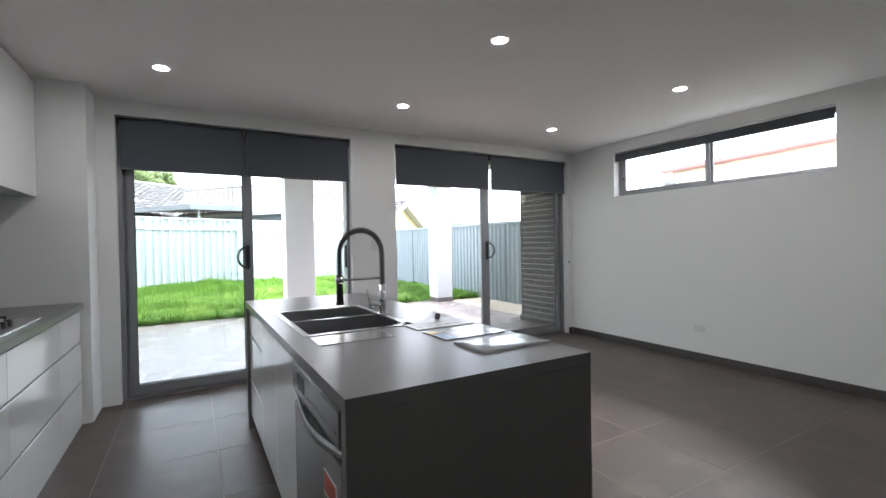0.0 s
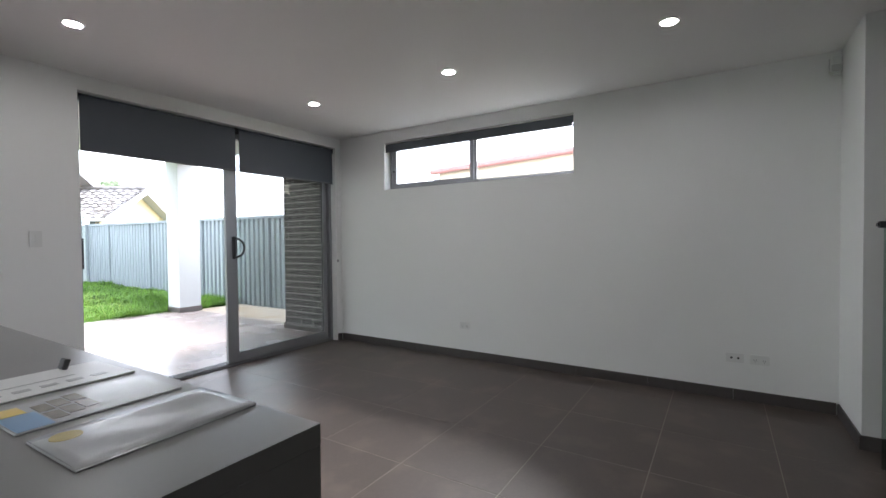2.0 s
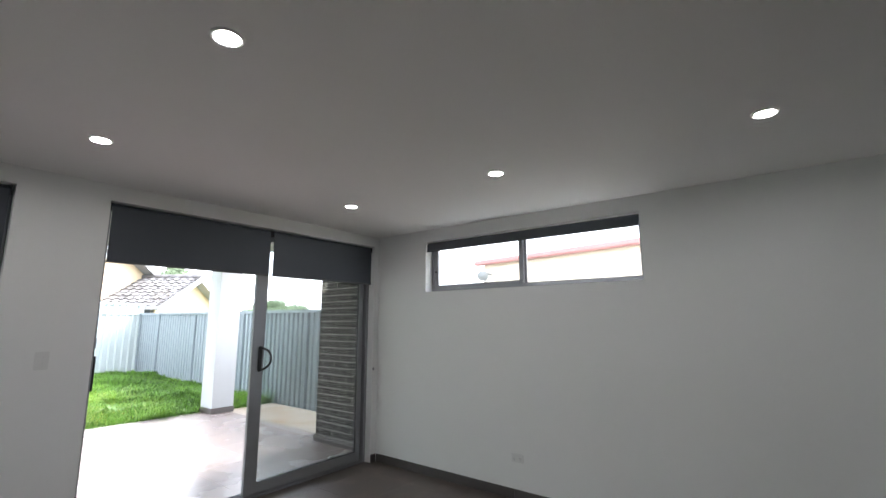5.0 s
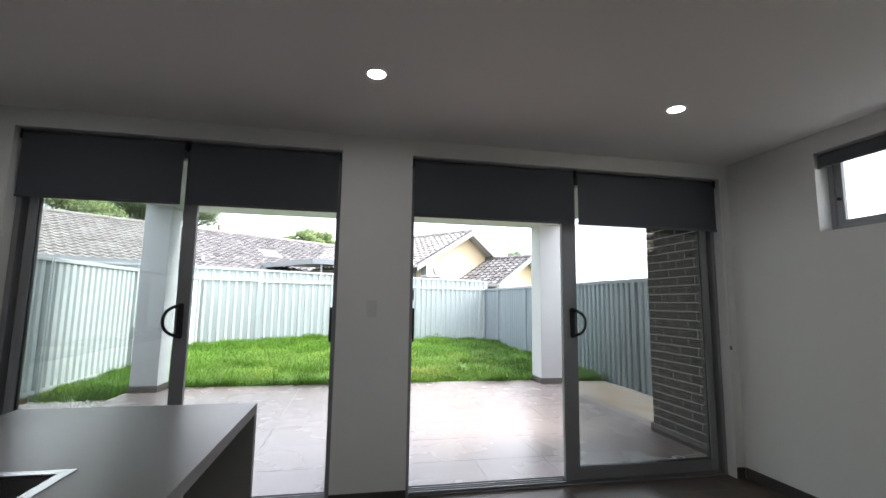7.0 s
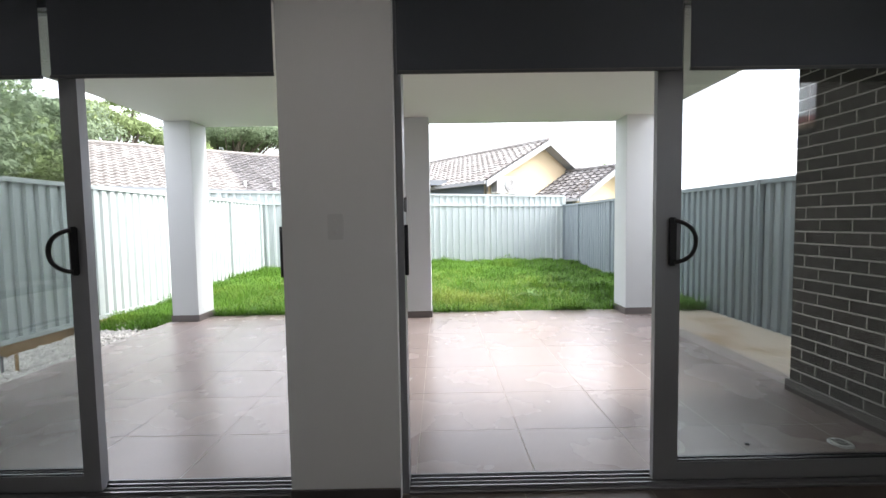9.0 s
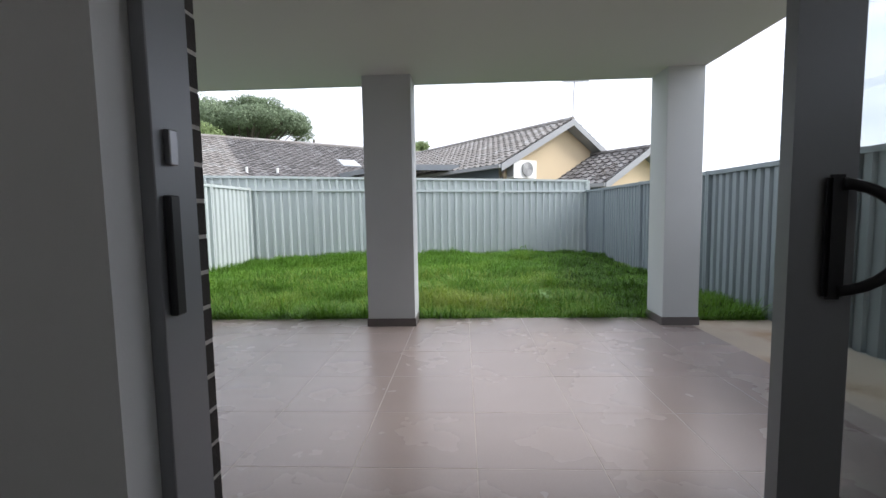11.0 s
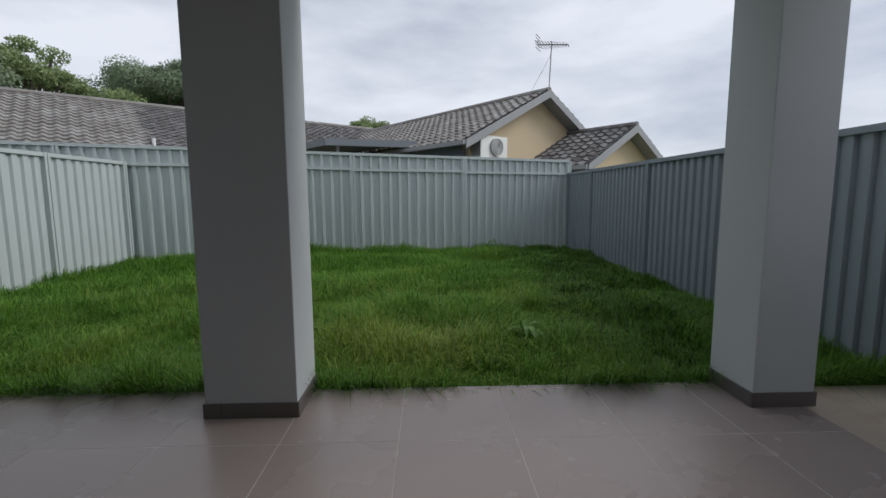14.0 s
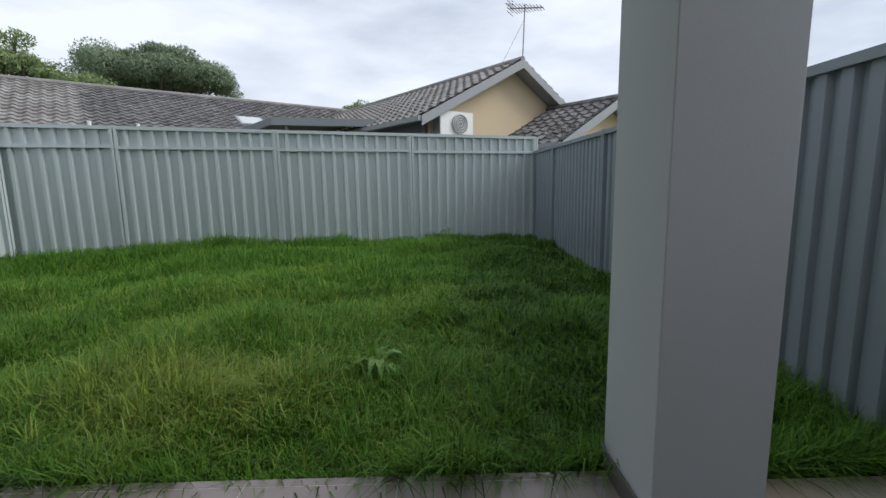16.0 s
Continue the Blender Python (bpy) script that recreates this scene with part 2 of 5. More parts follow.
def box(a, b, bevel=0.0, segs=1):
    bm = bmesh.new()
    add_box(bm, a, b)
    return finish(bm, bevel, segs)


def boxes(*pairs, bevel=0.0):
    bm = bmesh.new()
    for a, b in pairs:
        add_box(bm, a, b)
    return finish(bm, bevel)


def cyl(p, q, r0, r1=None, seg=16, caps=True):
    p, q = Vector(p), Vector(q)
    bm = bmesh.new()
    bmesh.ops.create_cone(bm, cap_ends=caps, segments=seg, radius1=r0, radius2=r0 if r1 is None else r1, depth=(q - p).length)
    bmesh.ops.transform(bm, verts=bm.verts, matrix=Matrix.Translation((p + q) / 2) @ (q - p).to_track_quat("Z", "Y").to_matrix().to_4x4())
    return bm


def merge(*bms):
    out = bmesh.new()
    for b in bms:
        me = bpy.data.meshes.new("tmp")
        b.to_mesh(me)
        b.free()
        out.from_mesh(me)
        bpy.data.meshes.remove(me)
    return out


def tube(points, r, seg=10):
    """A round bar along a polyline."""
    bm = bmesh.new()
    rings = []
    pts = [Vector(p) for p in points]
    for i, p in enumerate(pts):
        d = (pts[min(i + 1, len(pts) - 1)] - pts[max(i - 1, 0)]).normalized()
        q = d.to_track_quat("Z", "Y")
        rings.append([bm.verts.new(p + q @ Vector((r * math.cos(2 * math.pi * k / seg), r * math.sin(2 * math.pi * k / seg), 0))) for k in range(seg)])
    for a, b in zip(rings, rings[1:]):
        off = min(range(seg), key=lambda o: (a[0].co - b[o].co).length)
        for k in range(seg):
            bm.faces.new((a[k], a[(k + 1) % seg], b[(k + 1 + off) % seg], b[(k + off) % seg]))
    bm.faces.new(rings[0]), bm.faces.new(rings[-1])
    return finish(bm)


def mesh_of(name, bm, mat, smooth=False):
    me = bpy.data.meshes.new(name)
    bm.to_mesh(me)
    bm.free()
    me.materials.append(mat)
    if smooth:
        me.polygons.foreach_set("use_smooth", [True] * len(me.polygons))
    return me


def part(name, bm, mat, parent, label="", smooth=False):
    ob = new(name, mesh_of(name, bm, mat, smooth))
    ob.parent = parent
    ob.matrix_parent_inverse = parent.matrix_world.inverted() if parent.type == "EMPTY" else Matrix()
    if label:
        ob["label"] = label
    return ob


def solid(name, bm, mat, label="", category="", group="", kind="", smooth=False):
    """A thing of one mesh."""
    return tagged(new(name, mesh_of(name, bm, mat, smooth)), label, category, group, kind)


def thing(name, label, category, group="", kind="", at=(0, 0, 0)):
    ob = new(name)
    ob.empty_display_size = 0.1
    ob.matrix_world = Matrix.Translation(at)
    ob.location = at
    return tagged(ob, label, category, group, kind)


def soup(name, verts, faces, mat):
    me = bpy.data.meshes.new(name)
    me.from_pydata(verts, [], faces)
    me.materials.append(mat)
    return me

# ---- plan of the house ----
X0, X1 = 0.50, 6.505          # kitchen wall, living-room wall
Y0, YIN, YOUT = -2.6, 5.97, 6.29   # back of the room, inner and outer face of the door wall
ZC, ZD = 2.54, 2.42           # ceiling, head of the openings
D1 = (1.28, 3.295)             # first sliding door
D2 = (3.80, 6.42)             # second sliding door
ZS = 2.735                    # underside of the alfresco roof

floor = solid("floor", box((X0 - 0.2, Y0, -0.06), (X1 + 0.2, YOUT - 0.09, -0.0008)), GROUT_IN, "dark grout bed under the porcelain floor tiles", "floor", kind="structure")
ceiling = solid("ceiling", box((X0 - 0.2, Y0, ZC), (X1 + 0.25, YIN + 0.1, ZC + 0.2)), CEIL, "white painted plasterboard ceiling", "ceiling", kind="structure")
solid("wall_south", box((X0 - 0.2, Y0 - 0.2, 0), (X1 + 0.25, Y0, ZC)), WALL, "white painted plaster wall", "wall", kind="structure")
solid("wall_west", box((X0 - 0.2, Y0, 0), (X0, YIN, ZC)), WALL, "white painted plaster wall behind the kitchen bench", "wall", kind="structure")

# living-room wall with the high window
W = (3.015, 5.245, 1.858, 2.408)   # y0, y1, z0, z1
XO = X1 + 0.24
solid("wall_east", boxes(((X1, 1.17, 0), (XO, W[0], ZC)), ((X1, W[1], 0), (XO, YIN, ZC)), ((X1, W[0], 0), (XO, W[1], W[2])), ((X1, W[0], W[3]), (XO, W[1], ZC))),
      WALL, "white painted plaster wall with a high window", "wall", kind="structure")
XN = 5.92
solid("wall_return", boxes(((XN, 0.9, 0), (XO, 1.17, ZC)), ((XN, Y0, 0), (XN + 0.2, 0.9, ZC))), WALL, "white painted plaster return wall", "wall", kind="structure")

# door wall: left end, pier between the doors, right end, head
solid("wall_north", boxes(((X0 - 0.2, YIN, 0), (D1[0], YOUT - 0.11, ZC)), ((D1[1], YIN, 0), (D2[0], YOUT - 0.11, ZC)), ((D2[1], YIN, 0), (XO, YOUT - 0.11, ZC)),
      ((D1[0], YIN, ZD), (D1[1], YOUT - 0.11, ZC)), ((D2[0], YIN, ZD), (D2[1], YOUT - 0.11, ZC))), WALL, "white painted plaster wall around two sliding doors", "wall", kind="structure")
solid("wall_head", boxes(((X0 - 0.2, YIN + 0.1, ZC), (XO, YOUT, ZS + 0.3)), ((D1[0], YOUT - 0.11, ZD), (D1[1], YOUT, ZC)), ((D2[0], YOUT - 0.11, ZD), (D2[1], YOUT, ZC))), RENDER, "rendered wall band above the sliding doors", "wall", kind="structure")

# nib at the end of the kitchen
solid("wall_nib", box((X0, 5.62, 0), (1.15, YIN - 0.002, ZC)), WALL, "white painted plaster nib at the end of the bench", "wall", kind="structure")


def skirting(name, a, b, label, mat):
    return solid(name, box(a, b, 0.002), mat, label, "skirting", "skirting tiles", "structure")


# dark tile skirting, in lengths of a tile
SK = 0.085
y = 1.185
while y < YIN - 0.02:
    e = min(y + 0.602, YIN - 0.012)
    skirting("baseboard", (X1 - 0.011, y, 0), (X1, e + 0.002, SK), "dark porcelain skirting tile along the wall", SKIRT)
    y += 0.605
skirting("baseboard", (XN, 1.17, 0), (X1 - 0.014, 1.181, SK), "dark porcelain skirting tile along the wall", SKIRT)
skirting("baseboard", (XN - 0.011, -1.0, 0), (XN, 1.181, SK), "dark porcelain skirting tile along the wall", SKIRT)
skirting("baseboard", (D1[1], YIN - 0.011, 0), (D2[0], YIN, SK), "dark porcelain skirting tile on the pier between the doors", SKIRT)
skirting("baseboard", (D2[1], YIN - 0.011, 0), (X1 - 0.014, YIN, SK), "dark porcelain skirting tile along the wall", SKIRT)

# ---- alfresco: slab, roof, columns ----
PX0, PX1, PY1 = 0.262, 6.88, 10.41
patio = solid("patio", box((PX0, YOUT - 0.09, -0.22), (PX1, PY1, -0.0006)), GROUT_OUT, "taupe tiled alfresco floor", "patio", kind="structure")
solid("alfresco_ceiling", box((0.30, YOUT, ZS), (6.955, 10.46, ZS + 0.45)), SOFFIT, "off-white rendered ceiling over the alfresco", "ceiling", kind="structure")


def column(x0, x1, y0=10.043, y1=10.447):
    c = thing("column", "grey rendered square column with a dark tile skirting", "column", "columns of the alfresco", at=((x0 + x1) / 2, y0, 0))
    part("shaft", box((x0, y0, -0.006), (x1, y1, ZS), 0.003), RENDER, c)
    t, h = 0.011, 0.09
    for a, b in (((x0 - t, y0 - t, 0), (x1 + t, y0 - 0.001, h)), ((x0 - t, y1 + 0.001, -0.1), (x1 + t, y1 + t, h)), ((x0 - t, y0, 0), (x0 - 0.001, y1, h)), ((x1 + 0.001, y0, 0), (x1 + t, y1, h))):
        part("skirting_tile", box(a, b, 0.002), SKIRT_OUT, c, "taupe porcelain skirting tile")
    return c


column(0.30, 0.66)
column(3.348, 3.873)
column(6.567, 6.945)

# ---- sliding doors ----
YF0, YF1 = 6.055, 6.185


def handle_d(x, z, side, door, y=6.078):
    """D-shaped black pull on its backplate; side is the way the bow points."""
    part("lock_plate", box((x - 0.019, y - 0.014, z - 0.115), (x + 0.019, y, z + 0.115), 0.006, 2), BLACK, door, "black lock plate")
    pts = [(x + side * 0.085 * math.sin(a) + side * 0.004, y - 0.045 + 0.03 * abs(math.cos(a)) ** 4, z + 0.098 * math.cos(a)) for a in [math.pi * k / 14 for k in range(15)]]
    h = part("handle", tube(pts, 0.0105, 8), BLACK, door, "black D-shaped pull handle", True)
    return h


def leaf(door, name, x0, x1, y, z0, z1, stile_l, stile_r, rail_b=0.075, rail_t=0.06):
    f = part(name, boxes(((x0, y, z0), (x0 + stile_l, y + 0.034, z1)), ((x1 - stile_r, y, z0), (x1, y + 0.034, z1)),
             ((x0 + stile_l, y + 0.001, z0), (x1 - stile_r, y + 0.033, z0 + rail_b)), ((x0 + stile_l, y + 0.001, z1 - rail_t), (x1 - stile_r, y + 0.033, z1))), FRAME, door)
    g = part("pane", box((x0 + stile_l - 0.006, y + 0.014, z0 + rail_b - 0.006), (x1 - stile_r + 0.006, y + 0.020, z1 - rail_t + 0.006)), GLASS, f, "clear glass pane")
    g.visible_shadow = False
    part("gasket", boxes(((x0 + stile_l, y + 0.010, z0 + rail_b), (x0 + stile_l + 0.006, y + 0.024, z1 - rail_t)), ((x1 - stile_r - 0.006, y + 0.010, z0 + rail_b), (x1 - stile_r, y + 0.024, z1 - rail_t)),
         ((x0 + stile_l + 0.006, y + 0.010, z0 + rail_b), (x1 - stile_r - 0.006, y + 0.024, z0 + rail_b + 0.006))), BLACK, f)
    return f


def door_frame(name, d, label):
    x0, x1 = d
    door = thing(name, label, "door", kind="structure", at=((x0 + x1) / 2, 6.1, 0))
    part("jamb", box((x0, YF0, 0), (x0 + 0.032, YF1, ZD), 0.002), FRAME, door)
    part("jamb", box((x1 - 0.032, YF0, 0), (x1, YF1, ZD), 0.002), FRAME, door)
    part("head", box((x0 + 0.032, YF0, ZD - 0.045), (x1 - 0.032, YF1, ZD), 0.002), FRAME, door)
    part("sill", box((x0 + 0.032, YF0 - 0.01, -0.006), (x1 - 0.032, YF1 + 0.01, 0.012), 0.002), TRACK, door)
    for k in range(4):
        yy = YF0 + 0.012 + k * 0.034
        part("track_rib", box((x0 + 0.034, yy, 0.012), (x1 - 0.034, yy + 0.007, 0.028)), FRAME if k % 2 else TRACK, door)
    return door


door_1 = door_frame("door_1", D1, "grey aluminium sliding glass door, half open")
leaf(door_1, "fixed_panel", D1[0] + 0.034, 2.31, 6.128, 0.03, ZD - 0.047, 0.055, 0.05)
leaf(door_1, "sliding_panel", D1[0] + 0.06, 2.335, 6.080, 0.03, ZD - 0.047, 0.05, 0.083)
handle_d(2.285, 1.20, -1, door_1)
part("strike_plate", box((D1[1] - 0.05, 6.07, 1.06), (D1[1] - 0.032, 6.10, 1.30), 0.003), BLACK, door_1)

door_2 = door_frame("door_2", D2, "grey aluminium sliding glass door standing open")
leaf(door_2, "fixed_panel", 5.06, D2[1] - 0.034, 6.128, 0.03, ZD - 0.047, 0.055, 0.06)
leaf(door_2, "sliding_panel", 5.025, D2[1] - 0.06, 6.080, 0.03, ZD - 0.047, 0.118, 0.06, 0.085)
handle_d(5.10, 1.20, 1, door_2)
part("strike_plate", box((D2[0] + 0.032, 6.07, 1.06), (D2[0] + 0.05, 6.10, 1.30), 0.003), BLACK, door_2)
part("latch_keeper", box((D2[0] + 0.032, 6.085, 1.36), (D2[0] + 0.046, 6.11, 1.43), 0.002), TRACK, door_2)


def roller_blind(x0, x1, zb=1.968, zt=2.41, y=6.005):
    b = thing("roller_blind", "charcoal fabric roller blind drawn a fifth down", "blind", "roller blinds over the sliding doors", at=((x0 + x1) / 2, y, zt))
    part("roller", cyl((x0 + 0.012, y + 0.02, zt - 0.03), (x1 - 0.012, y + 0.02, zt - 0.03), 0.026, seg=14), BLIND, b, smooth=True)
    part("fabric", box((x0 + 0.012, y - 0.007, zb + 0.01), (x1 - 0.012, y - 0.005, zt - 0.028)), BLIND, b)
    part("bottom_rail", cyl((x0 + 0.012, y - 0.006, zb + 0.008), (x1 - 0.012, y - 0.006, zb + 0.008), 0.009, seg=10), BLINDRAIL, b, "grey aluminium bottom rail")
    for xx in (x0, x1 - 0.008):
        part("bracket", box((xx, y - 0.01, zt - 0.062), (xx + 0.008, y + 0.048, zt), 0.002), BLACK, b)
    return b


roller_blind(1.296, 2.263)
roller_blind(2.281, 3.285)
roller_blind(3.808, 5.104)
roller_blind(5.118, 6.405)
chain = thing("blind_chain", "fine pale bead chain of the roller blind", "chain", at=(6.43, 5.955, 1.05))
part("cord", tube([(6.428, 5.955, 2.38), (6.428, 5.952, 1.7), (6.428, 5.955, 1.02)], 0.0025, 6), PLASTIC, chain)
part("tensioner", box((6.423, 5.949, 0.995), (6.433, 5.969, 1.025), 0.003), GREYPRINT, chain)

# ---- high window ----
win = thing("window_1", "grey aluminium sliding window high in the wall", "window", kind="structure", at=(X1, 4.1, 2.1))
wx = X1 + 0.105
for a, b in (((wx, W[0], W[2]), (wx + 0.07, W[1], W[2] + 0.035)), ((wx, W[0], W[3] - 0.035), (wx + 0.07, W[1], W[3])), ((wx, W[0], W[2] + 0.035), (wx + 0.07, W[0] + 0.035, W[3] - 0.035)), ((wx, W[1] - 0.035, W[2] + 0.035), (wx + 0.07, W[1], W[3] - 0.035))):
    part("window_frame", box(a, b, 0.002), FRAME, win)
ym = 4.125
s1 = part("sash", boxes(((wx + 0.008, ym - 0.01, W[2] + 0.037), (wx + 0.034, ym + 0.035, W[3] - 0.037)), ((wx + 0.008, W[1] - 0.085, W[2] + 0.037), (wx + 0.034, W[1] - 0.037, W[3] - 0.037)),
     ((wx + 0.009, ym + 0.035, W[2] + 0.037), (wx + 0.033, W[1] - 0.085, W[2] + 0.075)), ((wx + 0.009, ym + 0.035, W[3] - 0.075), (wx + 0.033, W[1] - 0.085, W[3] - 0.037))), FRAME, win)
g = part("pane", box((wx + 0.018, ym + 0.03, W[2] + 0.07), (wx + 0.023, W[1] - 0.08, W[3] - 0.07)), GLASS, s1, "clear glass pane")
g.visible_shadow = False
s2 = part("fixed_light", boxes(((wx + 0.038, ym - 0.03, W[2] + 0.037), (wx + 0.060, ym + 0.01, W[3] - 0.037)), ((wx + 0.039, W[0] + 0.037, W[2] + 0.037), (wx + 0.059, ym - 0.03, W[2] + 0.05))), FRAME, win)
g = part("pane", box((wx + 0.047, W[0] + 0.035, W[2] + 0.035), (wx + 0.052, ym, W[3] - 0.035)), GLASS, s2, "clear glass pane")
g.visible_shadow = False
part("latch", cyl((wx + 0.008, W[1] - 0.06, W[2] + 0.22), (wx - 0.004, W[1] - 0.06, W[2] + 0.22), 0.012, seg=12), BLACK, win)
wb = thing("window_blind", "charcoal roller blind rolled up in the high window", "blind", at=(X1 + 0.04, 4.1, W[3]))
part("roller", cyl((X1 + 0.045, W[0] + 0.012, W[3] - 0.04), (X1 + 0.045, W[1] - 0.012, W[3] - 0.04), 0.03, seg=14), BLIND, wb, smooth=True)
part("fabric", box((X1 + 0.012, W[0] + 0.012, W[3] - 0.105), (X1 + 0.015, W[1] - 0.012, W[3] - 0.03)), BLIND, wb)
part("bottom_rail", cyl((X1 + 0.013, W[0] + 0.012, W[3] - 0.107), (X1 + 0.013, W[1] - 0.012, W[3] - 0.107), 0.008, seg=10), BLINDRAIL, wb)

# ---- downlights ----
dl = thing("downlight", "round white recessed downlight, switched on", "ceiling light", "downlights in the ceiling", at=(3.483, 3.62, ZC))
bm = bmesh.new()
prof = [(0.058, 0.0), (0.058, -0.004), (0.052, -0.008), (0.044, -0.006), (0.043, 0.0)]
rings = [[bm.verts.new((3.483 + r * math.cos(2 * math.pi * k / 28), 3.62 + r * math.sin(2 * math.pi * k / 28), ZC + z)) for k in range(28)] for r, z in prof]
for a, b in zip(rings, rings[1:]):
    for k in range(28):
        bm.faces.new((a[k], a[(k + 1) % 28], b[(k + 1) % 28], b[k]))
part("trim_ring", finish(bm), PLASTIC, dl)
part("diffuser", cyl((3.483, 3.62, ZC - 0.0045), (3.483, 3.62, ZC - 0.0015), 0.0435, seg=28), LAMPGLOW, dl, "glowing white diffuser")
# the last two are out of view, added to carry on the lamp grid
for px, py in ((3.488, 5.06), (1.66, 5.03), (5.333, 3.63), (5.301, 5.084), (5.389, 2.136), (1.66, 3.60), (3.483, 2.15), (1.66, 2.15)):
    copy_thing(dl, Matrix.Translation((px, py, ZC)))

# ---- electrical plates and sensor ----


def plate(name, label, cat, y0, y1, z0, z1, kind):
    t = thing(name, label, cat, "wall plates", at=(X1, (y0 + y1) / 2, (z0 + z1) / 2))
    part("cover", box((X1 - 0.011, y0, z0), (X1, y1, z1), 0.003, 2), PLASTIC, t)
    zc, yc = (z0 + z1) / 2, (y0 + y1) / 2
    if kind == "power":
        for s in (-1, 1):
            part("switch", box((X1 - 0.015, yc + s * 0.045 - 0.006, zc + 0.012), (X1 - 0.0105, yc + s * 0.045 + 0.006, zc + 0.024), 0.001), PLASTIC, t)
            part("socket", boxes(((X1 - 0.0122, yc + s * 0.028 - 0.009, zc - 0.008), (X1 - 0.0108, yc + s * 0.028 - 0.006, zc + 0.004)), ((X1 - 0.0122, yc + s * 0.028 + 0.005, zc - 0.008), (X1 - 0.0108, yc + s * 0.028 + 0.008, zc + 0.004)),
                 ((X1 - 0.0122, yc + s * 0.028 - 0.002, zc - 0.02), (X1 - 0.0108, yc + s * 0.028 + 0.001, zc - 0.011))), GREYPRINT, t)
    else:
        for s in (-1, 1):
            part("outlet", cyl((X1 - 0.015, yc + s * 0.022, zc), (X1 - 0.0105, yc + s * 0.022, zc), 0.008, seg=12), BLACK, t)


plate("data_plate", "white wall plate with two dark outlets", "wall plate", 1.722, 1.838, 0.29, 0.362, "data")
plate("power_outlet", "white double power outlet on the wall", "power outlet", 1.563, 1.685, 0.29, 0.362, "power")
plate("power_outlet", "white double power outlet on the wall", "power outlet", 4.112, 4.228, 0.31, 0.382, "power")

sw = thing("light_switch", "white two-gang light switch on the pier", "light switch", at=(3.536, YIN, 1.295))
part("cover", box((3.50, YIN - 0.011, 1.238), (3.572, YIN, 1.352), 0.003, 2), PLASTIC, sw)
for z in (1.275, 1.315):
    part("rocker", box((3.529, YIN - 0.015, z - 0.010), (3.543, YIN - 0.0105, z + 0.010), 0.002), PLASTIC, sw)

pir = thing("alarm_sensor", "white alarm sensor in the ceiling corner", "sensor", at=(X1 - 0.03, 1.21, 2.42))
bm = box((X1 - 0.062, 1.175, 2.37), (X1 - 0.002, 1.242, 2.49), 0.012, 3)
part("housing", bm, PLASTIC, pir)
part("lens", box((X1 - 0.067, 1.185, 2.385), (X1 - 0.060, 1.234, 2.43), 0.003), material("sensor_lens", (0.6, 0.6, 0.6), 0.2, bump=0), pir)

# stair glass beyond the return wall
bal = thing("glass_balustrade", "frameless glass balustrade with a dark handrail", "balustrade", at=(5.6, 0.9, 0))
part("panel", box((5.665, -0.6, 0.0), (5.677, 1.14, 1.30), 0.002), GREENGLASS, bal, "green-edged glass panel")
part("handrail", box((5.645, -0.6, 1.30), (5.697, 1.168, 1.335), 0.008, 2), BLACK, bal, "dark flat handrail")

# ---- kitchen bench along the wall ----
BX = 1.11


def drawer_unit(y0, y1, cuts=(0.075, 0.327, 0.622, 0.858)):
    u = thing("drawer_unit", "white gloss base cabinet with three drawers", "cabinet", "base cabinets of the kitchen", at=(X0, y0, 0))
    part("carcass", box((X0 + 0.005, y0 + 0.001, 0.1), (BX - 0.045, y1 - 0.001, 0.862)), CAB, u)
    part("kickboard", box((X0 + 0.05, y0 + 0.001, 0), (BX - 0.028, y1 - 0.001, 0.072)), CAB, u, "white gloss kickboard")
    for a, b in zip(cuts, cuts[1:]):
        d = part("drawer_front", box((BX - 0.043, y0 + 0.0015, a + 0.003), (BX - 0.022, y1 - 0.0015, b - 0.012), 0.0015), CAB, u)
        part("finger_rail", box((BX - 0.044, y0 + 0.0015, b - 0.011), (BX - 0.030, y1 - 0.0015, b + 0.002)), CABDARK, d, "dark finger-pull channel")
    return u


for a, b in ((5.02, 5.615), (4.12, 5.018), (3.22, 4.118), (2.32, 3.218)):
    drawer_unit(a, b)
solid("kitchen_worktop", box((X0 + 0.003, 2.32, 0.865), (BX, 5.617, 0.905), 0.003, 2), BENCH, "grey engineered-stone worktop along the wall", "worktop")
solid("splashback", box((X0 + 0.002, 2.32, 0.908), (X0 + 0.012, 5.617, 1.675)), material("grey_glass_splashback", (0.36, 0.38, 0.37), 0.12, vary=0.02, bump=0), "smooth grey-green glass splashback", "splashback", kind="structure")
hob = thing("gas_cooktop", "stainless gas cooktop with black knobs", "cooktop", at=(0.85, 4.35, 0.905))
part("plate", box((0.60, 3.98, 0.905), (1.065, 4.78, 0.918), 0.004, 2), STEEL, hob)
for k in range(5):
    part("knob", cyl((0.985, 4.20 + 0.085 * k, 0.918), (0.985, 4.20 + 0.085 * k, 0.944), 0.019, 0.016, 16), BLACK, hob, "black cooktop knob")
